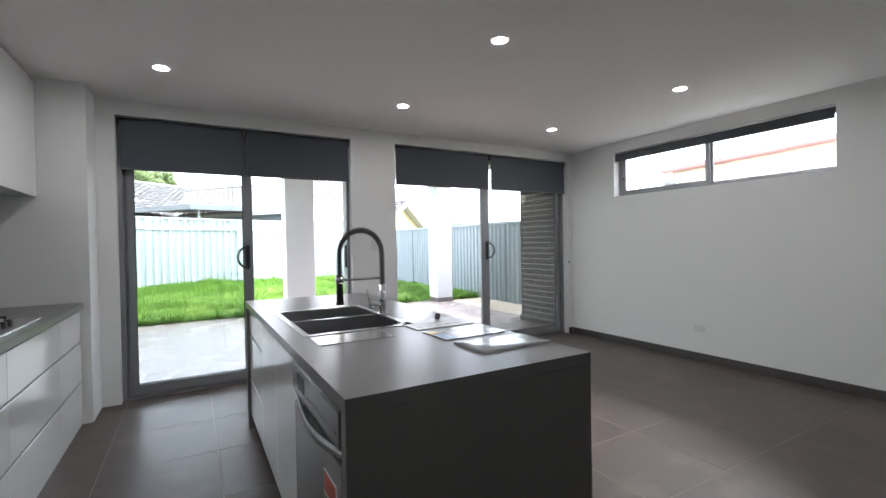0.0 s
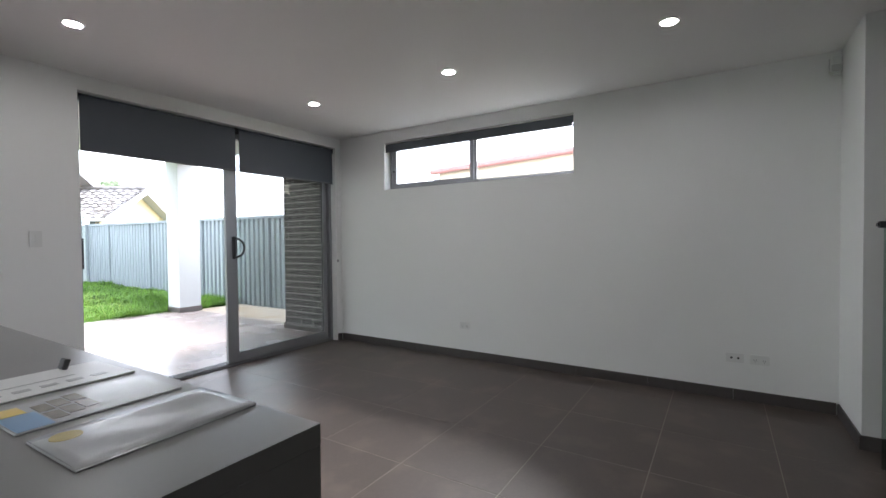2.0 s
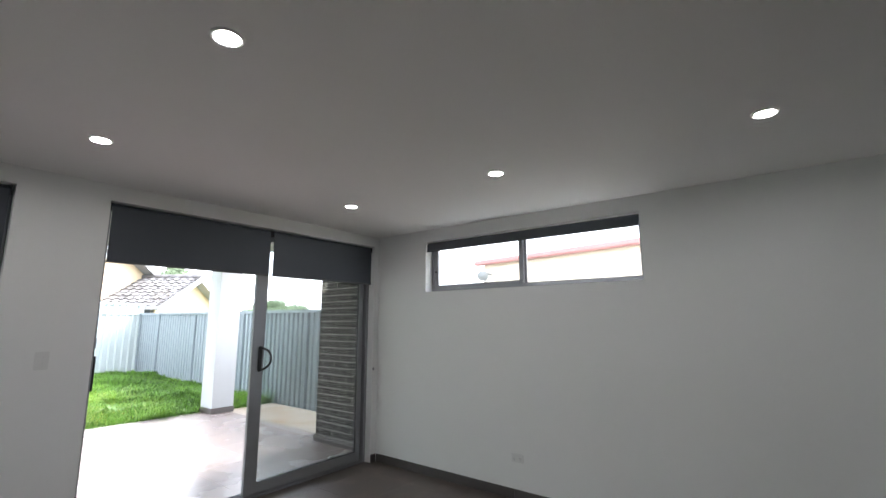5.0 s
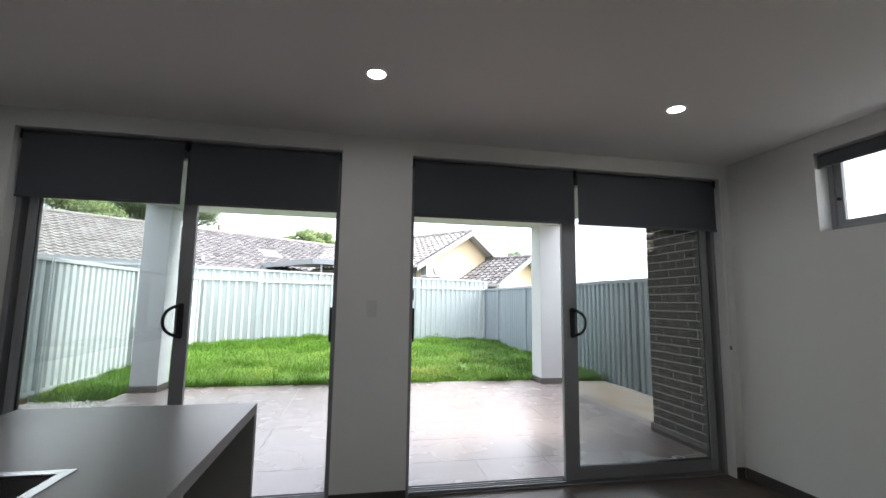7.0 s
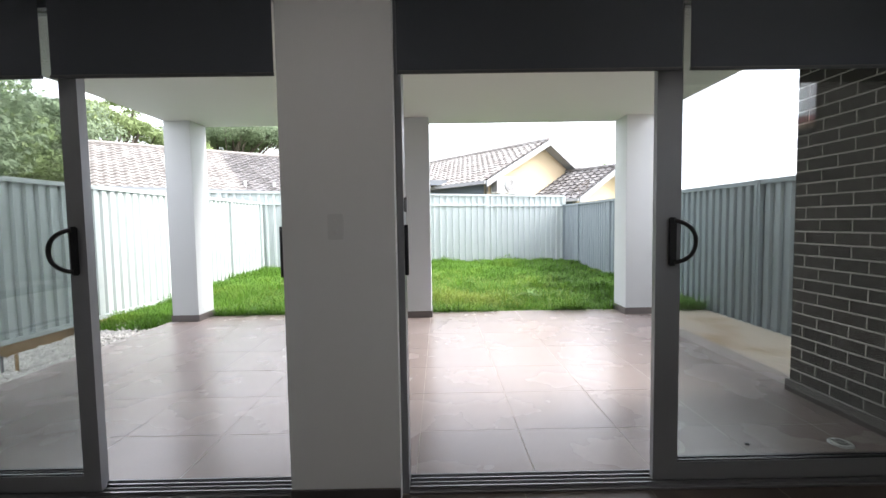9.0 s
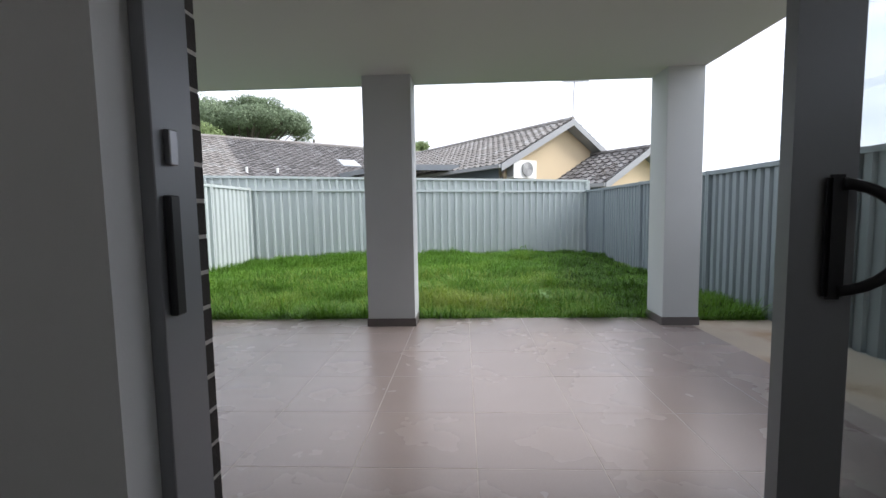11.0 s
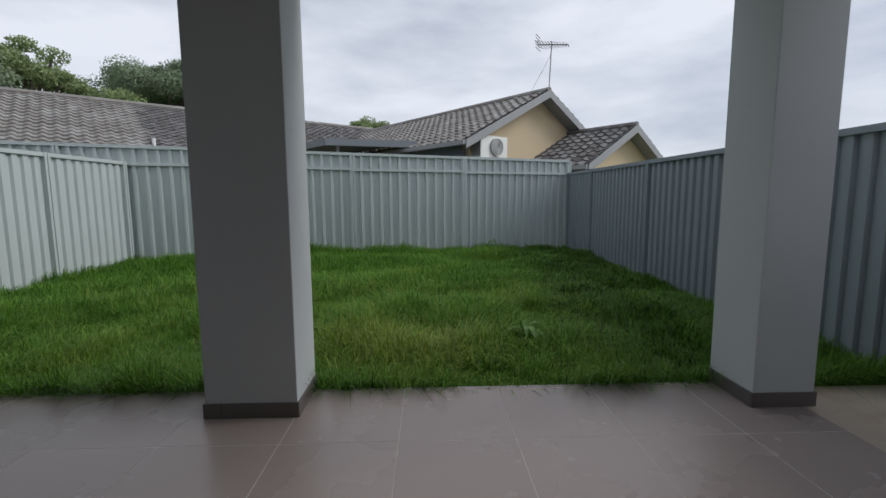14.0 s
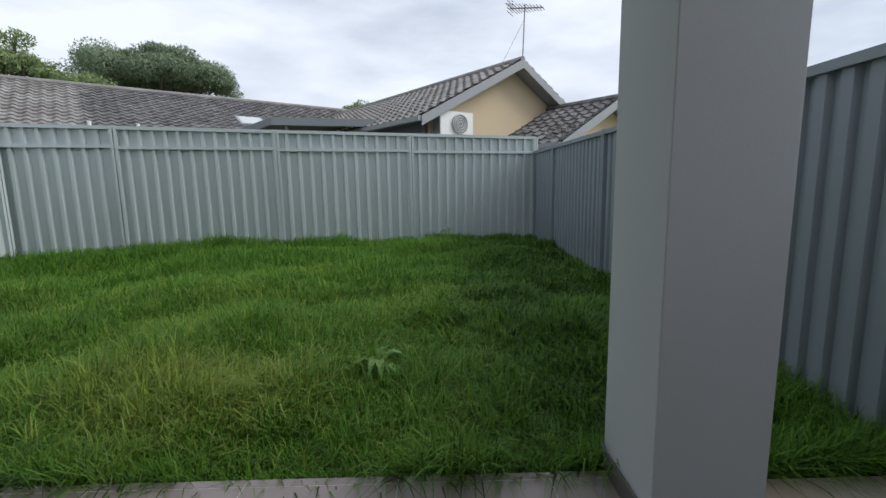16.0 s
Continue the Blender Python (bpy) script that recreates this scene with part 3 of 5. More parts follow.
for bx_, by_ in ((0.70, 4.1), (0.70, 4.64), (0.88, 4.1), (0.86, 4.64)):
    bn = part("burner", cyl((bx_, by_, 0.918), (bx_, by_, 0.934), 0.042, 0.034, 18), BLACK, hob)
    part("trivet", boxes(((bx_ - 0.09, by_ - 0.005, 0.94), (bx_ + 0.09, by_ + 0.005, 0.952)), ((bx_ - 0.005, by_ - 0.09, 0.94), (bx_ + 0.005, by_ + 0.09, 0.952)), ((bx_ - 0.09, by_ - 0.005, 0.918), (bx_ - 0.08, by_ + 0.005, 0.94)), ((bx_ + 0.08, by_ - 0.005, 0.918), (bx_ + 0.09, by_ + 0.005, 0.94))), BLACK, bn)

for a, b in ((4.72, 5.617), (3.82, 4.718), (2.92, 3.818), (2.32, 2.918)):
    u = thing("wall_cabinet", "white gloss overhead cabinet up to the ceiling", "cabinet", "overhead cabinets", at=(X0, a, 1.68))
    part("carcass", box((X0 + 0.003, a + 0.001, 1.685), (0.84, b - 0.001, ZC - 0.002)), CAB, u)
    part("cabinet_door", box((0.842, a + 0.0015, 1.68), (0.862, b - 0.0015, ZC - 0.03), 0.0015), CAB, u)

# ---- island ----
IX0, IX1, IY0, IY1, IT = 2.145, 3.026, 2.531, 4.908, 0.908
sink = (2.245, 2.72, 3.385, 4.155)    # opening in the stone
isl = thing("island_bench", "charcoal stone waterfall island with white cabinets", "island bench", at=(IX0, IY0, 0))
bm = boxes(((IX0, IY0, IT - 0.04), (sink[0], IY1, IT)), ((sink[1], IY0, IT - 0.04), (IX1, IY1, IT)), ((sink[0], IY0, IT - 0.04), (sink[1], sink[2], IT)), ((sink[0], sink[3], IT - 0.04), (sink[1], IY1, IT)))
part("worktop", bm, BENCH, isl, "grey engineered-stone worktop")
part("waterfall_panel", box((IX0, IY0, 0), (IX1, IY0 + 0.04, IT - 0.041), 0.001), BENCH, isl, "grey stone waterfall end")
part("waterfall_panel", box((IX0, IY1 - 0.04, 0), (IX1, IY1, IT - 0.041), 0.001), BENCH, isl, "grey stone waterfall end")
part("back_panel", box((2.755, IY0 + 0.041, 0), (2.775, IY1 - 0.041, IT - 0.042)), CAB, isl, "white laminate back panel")
part("carcass", boxes(((IX0 + 0.045, 3.245, 0.1), (2.754, 3.26, IT - 0.045)), ((IX0 + 0.045, 4.22, 0.1), (2.754, 4.235, IT - 0.045)), ((IX0 + 0.045, IY1 - 0.06, 0.1), (2.754, IY1 - 0.042, IT - 0.045)), ((IX0 + 0.045, 3.26, 0.1), (2.754, IY1 - 0.06, 0.115))), CAB, isl)
part("kickboard", box((IX0 + 0.07, 3.245, 0), (IX0 + 0.085, IY1 - 0.042, 0.1)), CABDARK, isl)
for a, b in ((4.236, 4.852), ):
    for z0, z1 in ((0.10, 0.375), (0.375, 0.69), (0.69, 0.862)):
        d = part("drawer_front", box((IX0 + 0.018, a, z0 + 0.004), (IX0 + 0.038, b, z1 - 0.018), 0.0015), CAB, isl)
        part("finger_rail", box((IX0 + 0.024, a, z1 - 0.017), (IX0 + 0.038, b, z1 + 0.002)), CABDARK, d, "dark finger-pull channel")
for a, b in ((3.25, 3.74), (3.743, 4.233)):
    part("cabinet_door", box((IX0 + 0.018, a, 0.104), (IX0 + 0.038, b, 0.845), 0.0015), CAB, isl)

dw = thing("dishwasher", "stainless-fronted dishwasher under the island worktop", "dishwasher", at=(IX0, 2.9, 0))
part("body", box((IX0 + 0.045, 2.60, 0.08), (2.70, 3.235, 0.845)), CABDARK, dw)
part("door", box((IX0 + 0.010, 2.605, 0.12), (IX0 + 0.042, 3.230, 0.70), 0.004, 2), STEEL, dw, "brushed stainless door")
panel = part("control_panel", box((IX0 + 0.004, 2.605, 0.742), (IX0 + 0.042, 3.230, 0.852), 0.005, 2), STEEL, dw, "brushed stainless control panel")
part("display", box((IX0 + 0.002, 3.03, 0.772), (IX0 + 0.0045, 3.13, 0.828), 0.001), BLACK, panel, "dark display window")
part("button_strip", box((IX0 + 0.0025, 2.64, 0.776), (IX0 + 0.0045, 2.99, 0.784)), BLACK, panel, "dark line of touch buttons")
part("handle_recess", box((IX0 + 0.022, 2.608, 0.701), (IX0 + 0.040, 3.227, 0.741)), BLACK, dw, "dark hand recess")
bm = bmesh.new()
bow = [(2.62 + 0.595 * k / 16, math.sin(math.pi * k / 16)) for k in range(17)]
rows_ = [[bm.verts.new((IX0 + 0.012 - w * 0.020 + dx, yy, zz - 0.034 * w * (1 if low else 0.75))) for yy, w in bow] for dx, zz, low in ((0, 0.742, 0), (0, 0.716, 1), (0.007, 0.716, 1), (0.007, 0.742, 0))]
for k in range(4):
    for j in range(16):
        bm.faces.new((rows_[k][j], rows_[k][j + 1], rows_[(k + 1) % 4][j + 1], rows_[(k + 1) % 4][j]))
for j in (0, 16):
    bm.faces.new([q[j] for q in rows_])
part("handle", finish(bm), STEEL, dw, "bowed stainless handle lip", True)
sticker = part("energy_label", box((IX0 + 0.0085, 2.66, 0.36), (IX0 + 0.0100, 2.79, 0.62)), PAPERM, dw, "energy sticker in red, black and orange")
part("label_band", box((IX0 + 0.0078, 2.665, 0.555), (IX0 + 0.0086, 2.785, 0.615)), RED, sticker)
part("label_band", box((IX0 + 0.0078, 2.665, 0.48), (IX0 + 0.0086, 2.785, 0.545)), BLACK, sticker)
part("label_band", box((IX0 + 0.0078, 2.665, 0.38), (IX0 + 0.0086, 2.785, 0.45)), ORANGE, sticker)
part("kickboard", box((IX0 + 0.06, 2.60, 0), (IX0 + 0.075, 3.235, 0.08)), CABDARK, dw)

# ---- double bowl sink ----
sk = thing("kitchen_sink", "square stainless double-bowl sink with a drainer plate", "sink", at=(2.48, 3.77, 0.9))


def bowl(x0, x1, y0, y1, z0, z1, t=0.004):
    return boxes(((x0, y0, z0), (x1, y1, z0 + t)), ((x0, y0, z0 + t), (x0 + t, y1, z1)), ((x1 - t, y0, z0 + t), (x1, y1, z1)), ((x0 + t, y0, z0 + t), (x1 - t, y0 + t, z1)), ((x0 + t, y1 - t, z0 + t), (x1 - t, y1, z1)))


part("bowl", bowl(sink[0] + 0.004, sink[1] - 0.004, sink[2] + 0.004, 3.79, 0.70, IT - 0.002), STEEL, sk)
part("bowl", bowl(sink[0] + 0.004, sink[1] - 0.004, 3.81, sink[3] - 0.004, 0.72, IT - 0.002), STEEL, sk)
part("divider", box((sink[0] + 0.004, 3.79, IT - 0.03), (sink[1] - 0.004, 3.81, IT - 0.001), 0.004, 2), STEEL, sk)
e = 0.022
part("rim", boxes(((sink[0] - e, sink[2] - e, IT), (sink[0] + 0.006, sink[3] + e, IT + 0.004)), ((sink[1] - 0.006, sink[2] - e, IT), (sink[1] + e, sink[3] + e, IT + 0.004)),
     ((sink[0] + 0.006, sink[2] - e, IT), (sink[1] - 0.006, sink[2] + 0.006, IT + 0.004)), ((sink[0] + 0.006, sink[3] - 0.006, IT), (sink[1] - 0.006, sink[3] + e, IT + 0.004))), STEEL, sk)
for yy in (3.58, 3.98):
    part("waste", cyl((2.48, yy, 0.722), (2.48, yy, 0.728), 0.045, seg=20), CHROME, sk)
solid("drainer_tray", box((2.24, 3.165, IT), (2.56, 3.335, IT + 0.003), 0.001), STEEL, "thin stainless drainer plate lying beside the sink", "tray")

# ---- pull-down spring tap ----
tx, ty = 2.735, 3.745
tp = thing("kitchen_tap", "chrome pull-down tap with a dark spring hose", "tap", at=(tx, ty, IT))
part("base", merge(cyl((tx, ty, IT), (tx, ty, IT + 0.01), 0.03, seg=24), cyl((tx, ty, IT + 0.01), (tx, ty, IT + 0.17), 0.019, seg=24)), CHROME, tp, "chrome tap body", True)
part("lever", merge(cyl((tx, ty, IT + 0.06), (tx - 0.075, ty, IT + 0.06), 0.017, seg=18), cyl((tx - 0.07, ty, IT + 0.06), (tx - 0.09, ty, IT + 0.145), 0.006, seg=10)), CHROME, tp, "chrome mixer lever", True)
cxm, top = tx - 0.12, IT + 0.37
arch = [(tx, ty, IT + 0.17), (tx, ty, IT + 0.27)] + [(cxm + 0.12 * math.cos(a), ty, top - 0.03 + 0.13 * math.sin(a)) for a in [math.pi * k / 18 for k in range(19)]] + [(tx - 0.24, ty, IT + 0.26), (tx - 0.24, ty, IT + 0.22)]
part("hose", tube(arch, 0.011, 10), SPRING, tp, "black inner hose", True)
pts, turns = [], 62
seglen = [0]
for a, b in zip(arch, arch[1:]):
    seglen.append(seglen[-1] + (Vector(b) - Vector(a)).length)
for k in range(turns * 8):
    s = seglen[-1] * k / (turns * 8 - 1)
    i = max(j for j in range(len(arch) - 1) if seglen[j] <= s)
    a, b = Vector(arch[i]), Vector(arch[i + 1])
    p = a.lerp(b, (s - seglen[i]) / (seglen[i + 1] - seglen[i]))
    d = (b - a).normalized()
    u = Vector((0, 1, 0))
    v = d.cross(u)
    ang = 2 * math.pi * k / 8
    pts.append(p + 0.0155 * (u * math.cos(ang) + v * math.sin(ang)))
part("spring", tube(pts, 0.0028, 5), GREYPRINT, tp, "dark coil spring", True)
part("spray_head", merge(cyl((tx - 0.24, ty, IT + 0.235), (tx - 0.24, ty, IT + 0.09), 0.016, 0.019, 18), cyl((tx - 0.24, ty, IT + 0.09), (tx - 0.24, ty, IT + 0.075), 0.021, seg=18)), BLACK, tp, "black spray head", True)
part("docking_arm", merge(cyl((tx, ty, IT + 0.205), (tx - 0.255, ty, IT + 0.205), 0.006, seg=10), cyl((tx - 0.24, ty, IT + 0.19), (tx - 0.24, ty, IT + 0.22), 0.023, seg=18)), CHROME, tp, "chrome docking arm", True)


# ---- three cards on the island ----
CARD_TURN = pose(0, 0, 0, 0, 0, 2)


def card(name, label, x0, x1, y0, y1, h, mat, skew=0.0):
    c = thing(name, label, "brochure", "printed cards on the island", at=((x0 + x1) / 2, (y0 + y1) / 2, IT))
    part("sheet", box((x0, y0, IT + h), (x1, y1, IT + h + 0.004), 0.0015), mat, c)
    return c


c1 = card("product_sheet", "white printed card lying on the island", 2.69, 2.995, 3.222, 3.445, 0, PAPERM)
for k in range(5):
    part("print", box((2.71 + 0.052 * k, 3.268, IT + 0.004), (2.742 + 0.052 * k, 3.290, IT + 0.0046)), GREYCARD, c1)
part("print", box((2.71, 3.33, IT + 0.004), (2.90, 3.336, IT + 0.0046)), GREYCARD, c1)
clip_bm = box((2.898, 3.405, IT + 0.004), (2.912, 3.437, IT + 0.034), 0.003)
bmesh.ops.transform(clip_bm, verts=clip_bm.verts, matrix=Matrix.Translation((2.905, 3.42, IT + 0.005)) @ pose(0, 0, 0, 0, 18, 0) @ Matrix.Translation((-2.905, -3.42, -IT - 0.005)))
part("clip", clip_bm, CABDARK, c1, "small metal clip")
c2 = card("glossy_booklet", "grey glossy booklet with yellow and blue print", 2.69, 2.992, 2.972, 3.168, 0, PAPERG)
part("print", box((2.694, 3.095, IT + 0.004), (2.742, 3.15, IT + 0.0046)), YELLOW, c2)
part("print", box((2.694, 2.978, IT + 0.004), (2.752, 3.088, IT + 0.0046)), BLUE, c2)
for k in range(6):
    px_, py_ = 2.756 + 0.031 * (k // 2), 3.0 + 0.07 * (k % 2) + 0.012 * (k // 2)
    part("print", box((px_, py_, IT + 0.004), (px_ + 0.027, py_ + 0.058, IT + 0.0045)), PHOTO, c2)
c3 = card("glossy_booklet", "plastic-wrapped booklet with a dull yellow corner", 2.697, 3.018, 2.718, 2.918, 0, PAPERG)
bm = bmesh.new()
nu, nv = 16, 8
sheet_v = [[bm.verts.new((2.699 + 0.318 * i / nu, 2.72 + 0.196 * j / nv, IT + 0.0085 + 0.0022 * math.sin(5.1 * i / nu + 2.2 * j / nv) * math.sin(3.1 * j / nv) - 0.003 * ((2 * i / nu - 1) ** 6 + (2 * j / nv - 1) ** 6) / 2)) for i in range(nu + 1)] for j in range(nv + 1)]
for j in range(nv):
    for i in range(nu):
        bm.faces.new((sheet_v[j][i], sheet_v[j][i + 1], sheet_v[j + 1][i + 1], sheet_v[j + 1][i]))
rim = bmesh.ops.extrude_edge_only(bm, edges=[e_ for e_ in bm.edges if e_.is_boundary])
for v in rim["geom"]:
    if isinstance(v, bmesh.types.BMVert):
        v.co.z = IT + 0.0035
wrap = part("plastic_wrap", finish(bm), PAPERG, c3, "wavy clear wrapping", True)
part("print", cyl((2.738, 2.868, IT + 0.0075), (2.738, 2.868, IT + 0.0104), 0.024, seg=20), OLIVE, wrap)

for c in (c1, c2, c3):
    c.matrix_basis = Matrix.Translation(c.location) @ CARD_TURN

# ---- yard: ground, grass, gravel, concrete ----
FX0, FX1 = -0.95, 7.95


def back_y(x):
    """The back fence runs askew to the house."""
    return 15.66 + 0.275 * (x + 0.6)


def smooth(a, b, v):
    t = min(1.0, max(0.0, (v - a) / (b - a)))
    return t * t * (3 - 2 * t)


def ground_z(x, y):
    z = -0.09 + 0.20 * smooth(10.6, 15.5, y) * (1 - 0.55 * smooth(3.5, 8.0, x))
    return z + 0.10 * noise.noise((x * 0.45, y * 0.45, 0.0)) * smooth(10.4, 12.2, y) + 0.02 * noise.noise((x * 1.7, y * 1.7, 3.0)) * smooth(10.4, 11.2, y)


nx, ny = 70, 64
verts, faces = [], []
for j in range(ny + 1):
    for i in range(nx + 1):
        gx = FX0 - 0.1 + (FX1 - FX0 + 0.2) * i / nx
        gy = PY1 - 0.02 + (back_y(gx) - PY1 + 0.12) * j / ny
        verts.append((gx, gy, ground_z(gx, gy)))
for j in range(ny):
    for i in range(nx):
        a = j * (nx + 1) + i
        faces.append((a, a + 1, a + nx + 2, a + nx + 1))
tagged(new("lawn_soil", soup("lawn_soil", verts, faces, SOIL)), "dark soil under the long lawn", "ground", kind="structure")
bm = bmesh.new()
for k, (r0, r1) in enumerate(((0, 60), (60, 400), (400, 3000))):
    for q in range(48):
        a0, a1 = 2 * math.pi * q / 48, 2 * math.pi * (q + 1) / 48
        p = [bm.verts.new((3 + r * math.cos(a), 10 + r * math.sin(a), -0.5)) for r, a in ((r0 + 0.001, a0), (r1, a0), (r1, a1), (r0 + 0.001, a1))]
        bm.faces.new(p)
bmesh.ops.remove_doubles(bm, verts=bm.verts, dist=0.01)
solid("ground", finish(bm), FARLAND, "ground that reaches the horizon", "ground", kind="structure")

# blades of grass, dense and long near the alfresco
rng = np.random.default_rng(7)


def grass_blades(n, x0, x1, y0, y1, h0, h1, w, name, fn=ground_z, lean=0.6, fall=0.0, mat=GRASS, patch=False):
    xs, ys = rng.uniform(x0, x1, n), rng.uniform(y0, y1, n)
    if patch:
        xs, ys = rng.normal((x0 + x1) / 2, (x1 - x0) / 4, n), rng.normal((y0 + y1) / 2, (y1 - y0) / 4, n)
    keep = (ys < back_y(xs) - 0.03) & (ys > PY1) & (xs < FX1 - 0.02) if fn is ground_z else ys > 0
    xs, ys = xs[keep], ys[keep]
    n = len(xs)
    clump = np.array([noise.noise((a * 1.1, b * 1.1, 9.0)) + 0.6 * noise.noise((a * 3.5, b * 3.5, 5.0)) for a, b in zip(xs, ys)])
    hs = (h0 + (h1 - h0) * 1.35 * rng.uniform(0, 1, n) ** 1.6) * np.clip(1.0 + 0.75 * clump, 0.45, 2.0)
    zs = np.array([fn(a, b) for a, b in zip(xs, ys)])
    ang, bend = rng.uniform(0, 2 * np.pi, n), rng.uniform(0.15, lean, n)
    wind = np.array([noise.noise((a * 0.6, b * 0.6, 21.0)) for a, b in zip(xs, ys)]) * 3.0 + 1.0
    dx, dy = np.cos(ang) * 0.9 + 0.28 * np.cos(wind), np.sin(ang) * 0.9 + 0.28 * np.sin(wind) - fall
    px, py = -np.sin(ang), np.cos(ang)
    ww = w * rng.uniform(0.7, 1.3, n)
    v = np.zeros((n, 7, 3))
    droop = rng.uniform(0.0, 0.30, n)
    for k, (f, b, s, d) in enumerate(((0, 0, -1, 0), (0, 0, 1, 0), (0.48, 0.22, -0.9, 0), (0.48, 0.22, 0.9, 0), (0.84, 0.62, -0.6, 0.35), (0.84, 0.62, 0.6, 0.35), (1.0, 1.2, 0, 1.5))):
        v[:, k, 0] = xs + dx * bend * hs * b + px * ww * s
        v[:, k, 1] = ys + dy * bend * hs * b + py * ww * s
        v[:, k, 2] = zs - 0.01 + hs * (f - droop * d * bend) * (1 - 0.2 * bend * b)
    base = np.arange(n) * 7
    tri = np.stack([base, base + 1, base + 3, base, base + 3, base + 2, base + 2, base + 3, base + 5, base + 2, base + 5, base + 4, base + 4, base + 5, base + 6], 1).reshape(-1, 3)
    me = bpy.data.meshes.new(name)
    me.vertices.add(n * 7)
    me.vertices.foreach_set("co", v.reshape(-1))
    me.loops.add(tri.size)
    me.loops.foreach_set("vertex_index", tri.reshape(-1).astype(np.int32))
    me.polygons.add(len(tri))
    me.polygons.foreach_set("loop_start", np.arange(0, tri.size, 3, dtype=np.int32))
    me.update()
    me.materials.append(mat)
    return me


lawn = tagged(new("lawn", grass_blades(150000, FX0 + 0.06, FX1, PY1 + 0.015, 12.6, 0.08, 0.20, 0.0031, "lawn", lean=1.25)), "long lush green lawn growing over the tile edge", "grass", kind="stuff")
tagged(new("lawn", grass_blades(170000, FX0 + 0.08, FX1, 12.6, 18.1, 0.08, 0.19, 0.0046, "lawn", lean=1.15)), "long lush green lawn up to the steel fence", "grass", kind="stuff")
tagged(new("lawn", grass_blades(700, 0.7, 7.85, PY1 + 0.002, PY1 + 0.05, 0.11, 0.21, 0.0046, "lawn", lambda x, y: -0.05, 1.5, 0.85, CLOVER_SHADE)), "dark limp blades lying over the tile edge", "grass", kind="stuff")
tagged(new("lawn", grass_blades(4600, 0.7, 7.85, PY1 + 0.004, PY1 + 0.07, 0.12, 0.30, 0.0036, "lawn", lambda x, y: -0.09, 0.9, 0.75)), "unmown grass hanging over the tile edge", "grass", kind="stuff")

tagged(new("long_grass", grass_blades(11000, 0.8, 6.4, PY1 + 0.1, 13.4, 0.11, 0.23, 0.0029, "long_grass", lean=1.4, mat=GRASS_PALE)), "pale thin blades scattered through the lawn", "grass", kind="stuff")
tagged(new("long_grass", grass_blades(5200, 3.75, 5.15, 10.75, 11.55, 0.13, 0.27, 0.0033, "long_grass", lean=1.5, mat=GRASS_PALE, patch=True)), "pale yellow-green patch of long seeding grass in the lawn", "grass", kind="stuff")
# dark blades added where the right fence shades the lawn
tagged(new("clover", grass_blades(20000, 6.3, 8.6, 12.6, 18.6, 0.08, 0.18, 0.0085, "clover", lean=1.3, mat=CLOVER_SHADE, patch=True)), "dark broad blades along the fence, standing in for its shade on the lawn", "clover", kind="stuff")
# clover proper, massed so that its colour deepens the fence shade too
tagged(new("clover", grass_blades(24000, 5.9, 8.0, 10.2, 14.2, 0.07, 0.17, 0.0085, "clover", lean=1.3, mat=CLOVER_SHADE, patch=True)), "dark broad-leaved clover in the lawn, also deepening the shade by the fence", "clover", kind="stuff")


def side_z(x, y):
    return -0.085 - 0.055 * (1 - smooth(9.4, 10.3, y))


# gravel strip on the kitchen side
bm = bmesh.new()
gv = [[bm.verts.new((FX0 - 0.1 + (PX0 + 0.1 - FX0) * i / 10, 3.0 + 7.4 * j / 20, side_z(0, 3.0 + 7.4 * j / 20) - 0.03)) for i in range(11)] for j in range(21)]
for j in range(20):
    for i in range(10):
        bm.faces.new((gv[j][i], gv[j][i + 1], gv[j + 1][i + 1], gv[j + 1][i]))
solid("gravel_bed", finish(bm), CONCRETE, "earth bed under the white pebbles", "ground", kind="structure")
ico = bmesh.new()
bmesh.ops.create_icosphere(ico, subdivisions=1, radius=1.0)
iv = np.array([v.co[:] for v in ico.verts])
ifc = np.array([[v.index for v in f.verts] for f in ico.faces])
ico.free()
n = 8600
pc = np.stack([rng.uniform(FX0 + 0.05, PX0 - 0.02, n), rng.uniform(6.3, 10.35, n)], 1)
pz = np.array([side_z(a, b) for a, b in pc])
pv = iv[None] * rng.uniform(0.014, 0.034, (n, 1, 1)) * rng.uniform(0.6, 1.15, (n, 1, 3)) * rng.uniform(0.88, 1.1, (n, 12, 1))
pv[:, :, :2] += pc[:, None]
pv[:, :, 2] += pz[:, None] + rng.uniform(-0.02, 0.012, (n, 1))
pf = (ifc[None] + (np.arange(n) * 12)[:, None, None]).reshape(-1, 3)
tagged(new("pebbles", soup("pebbles", pv.reshape(-1, 3).tolist(), pf.tolist(), PEBBLE)), "white pebbles between the patio and the fence", "gravel", kind="stuff")
tagged(new("verge_grass", grass_blades(4200, FX0 + 0.1, 0.25, 9.95, 10.6, 0.04, 0.13, 0.005, "verge_grass", side_z)), "short grass creeping into the pebbles", "grass", kind="stuff")

solid("concrete_strip", box((PX1 + 0.002, 3.0, -0.3), (7.90, 10.37, -0.03)), CONCRETE, "stained concrete strip beside the patio", "path", kind="structure")


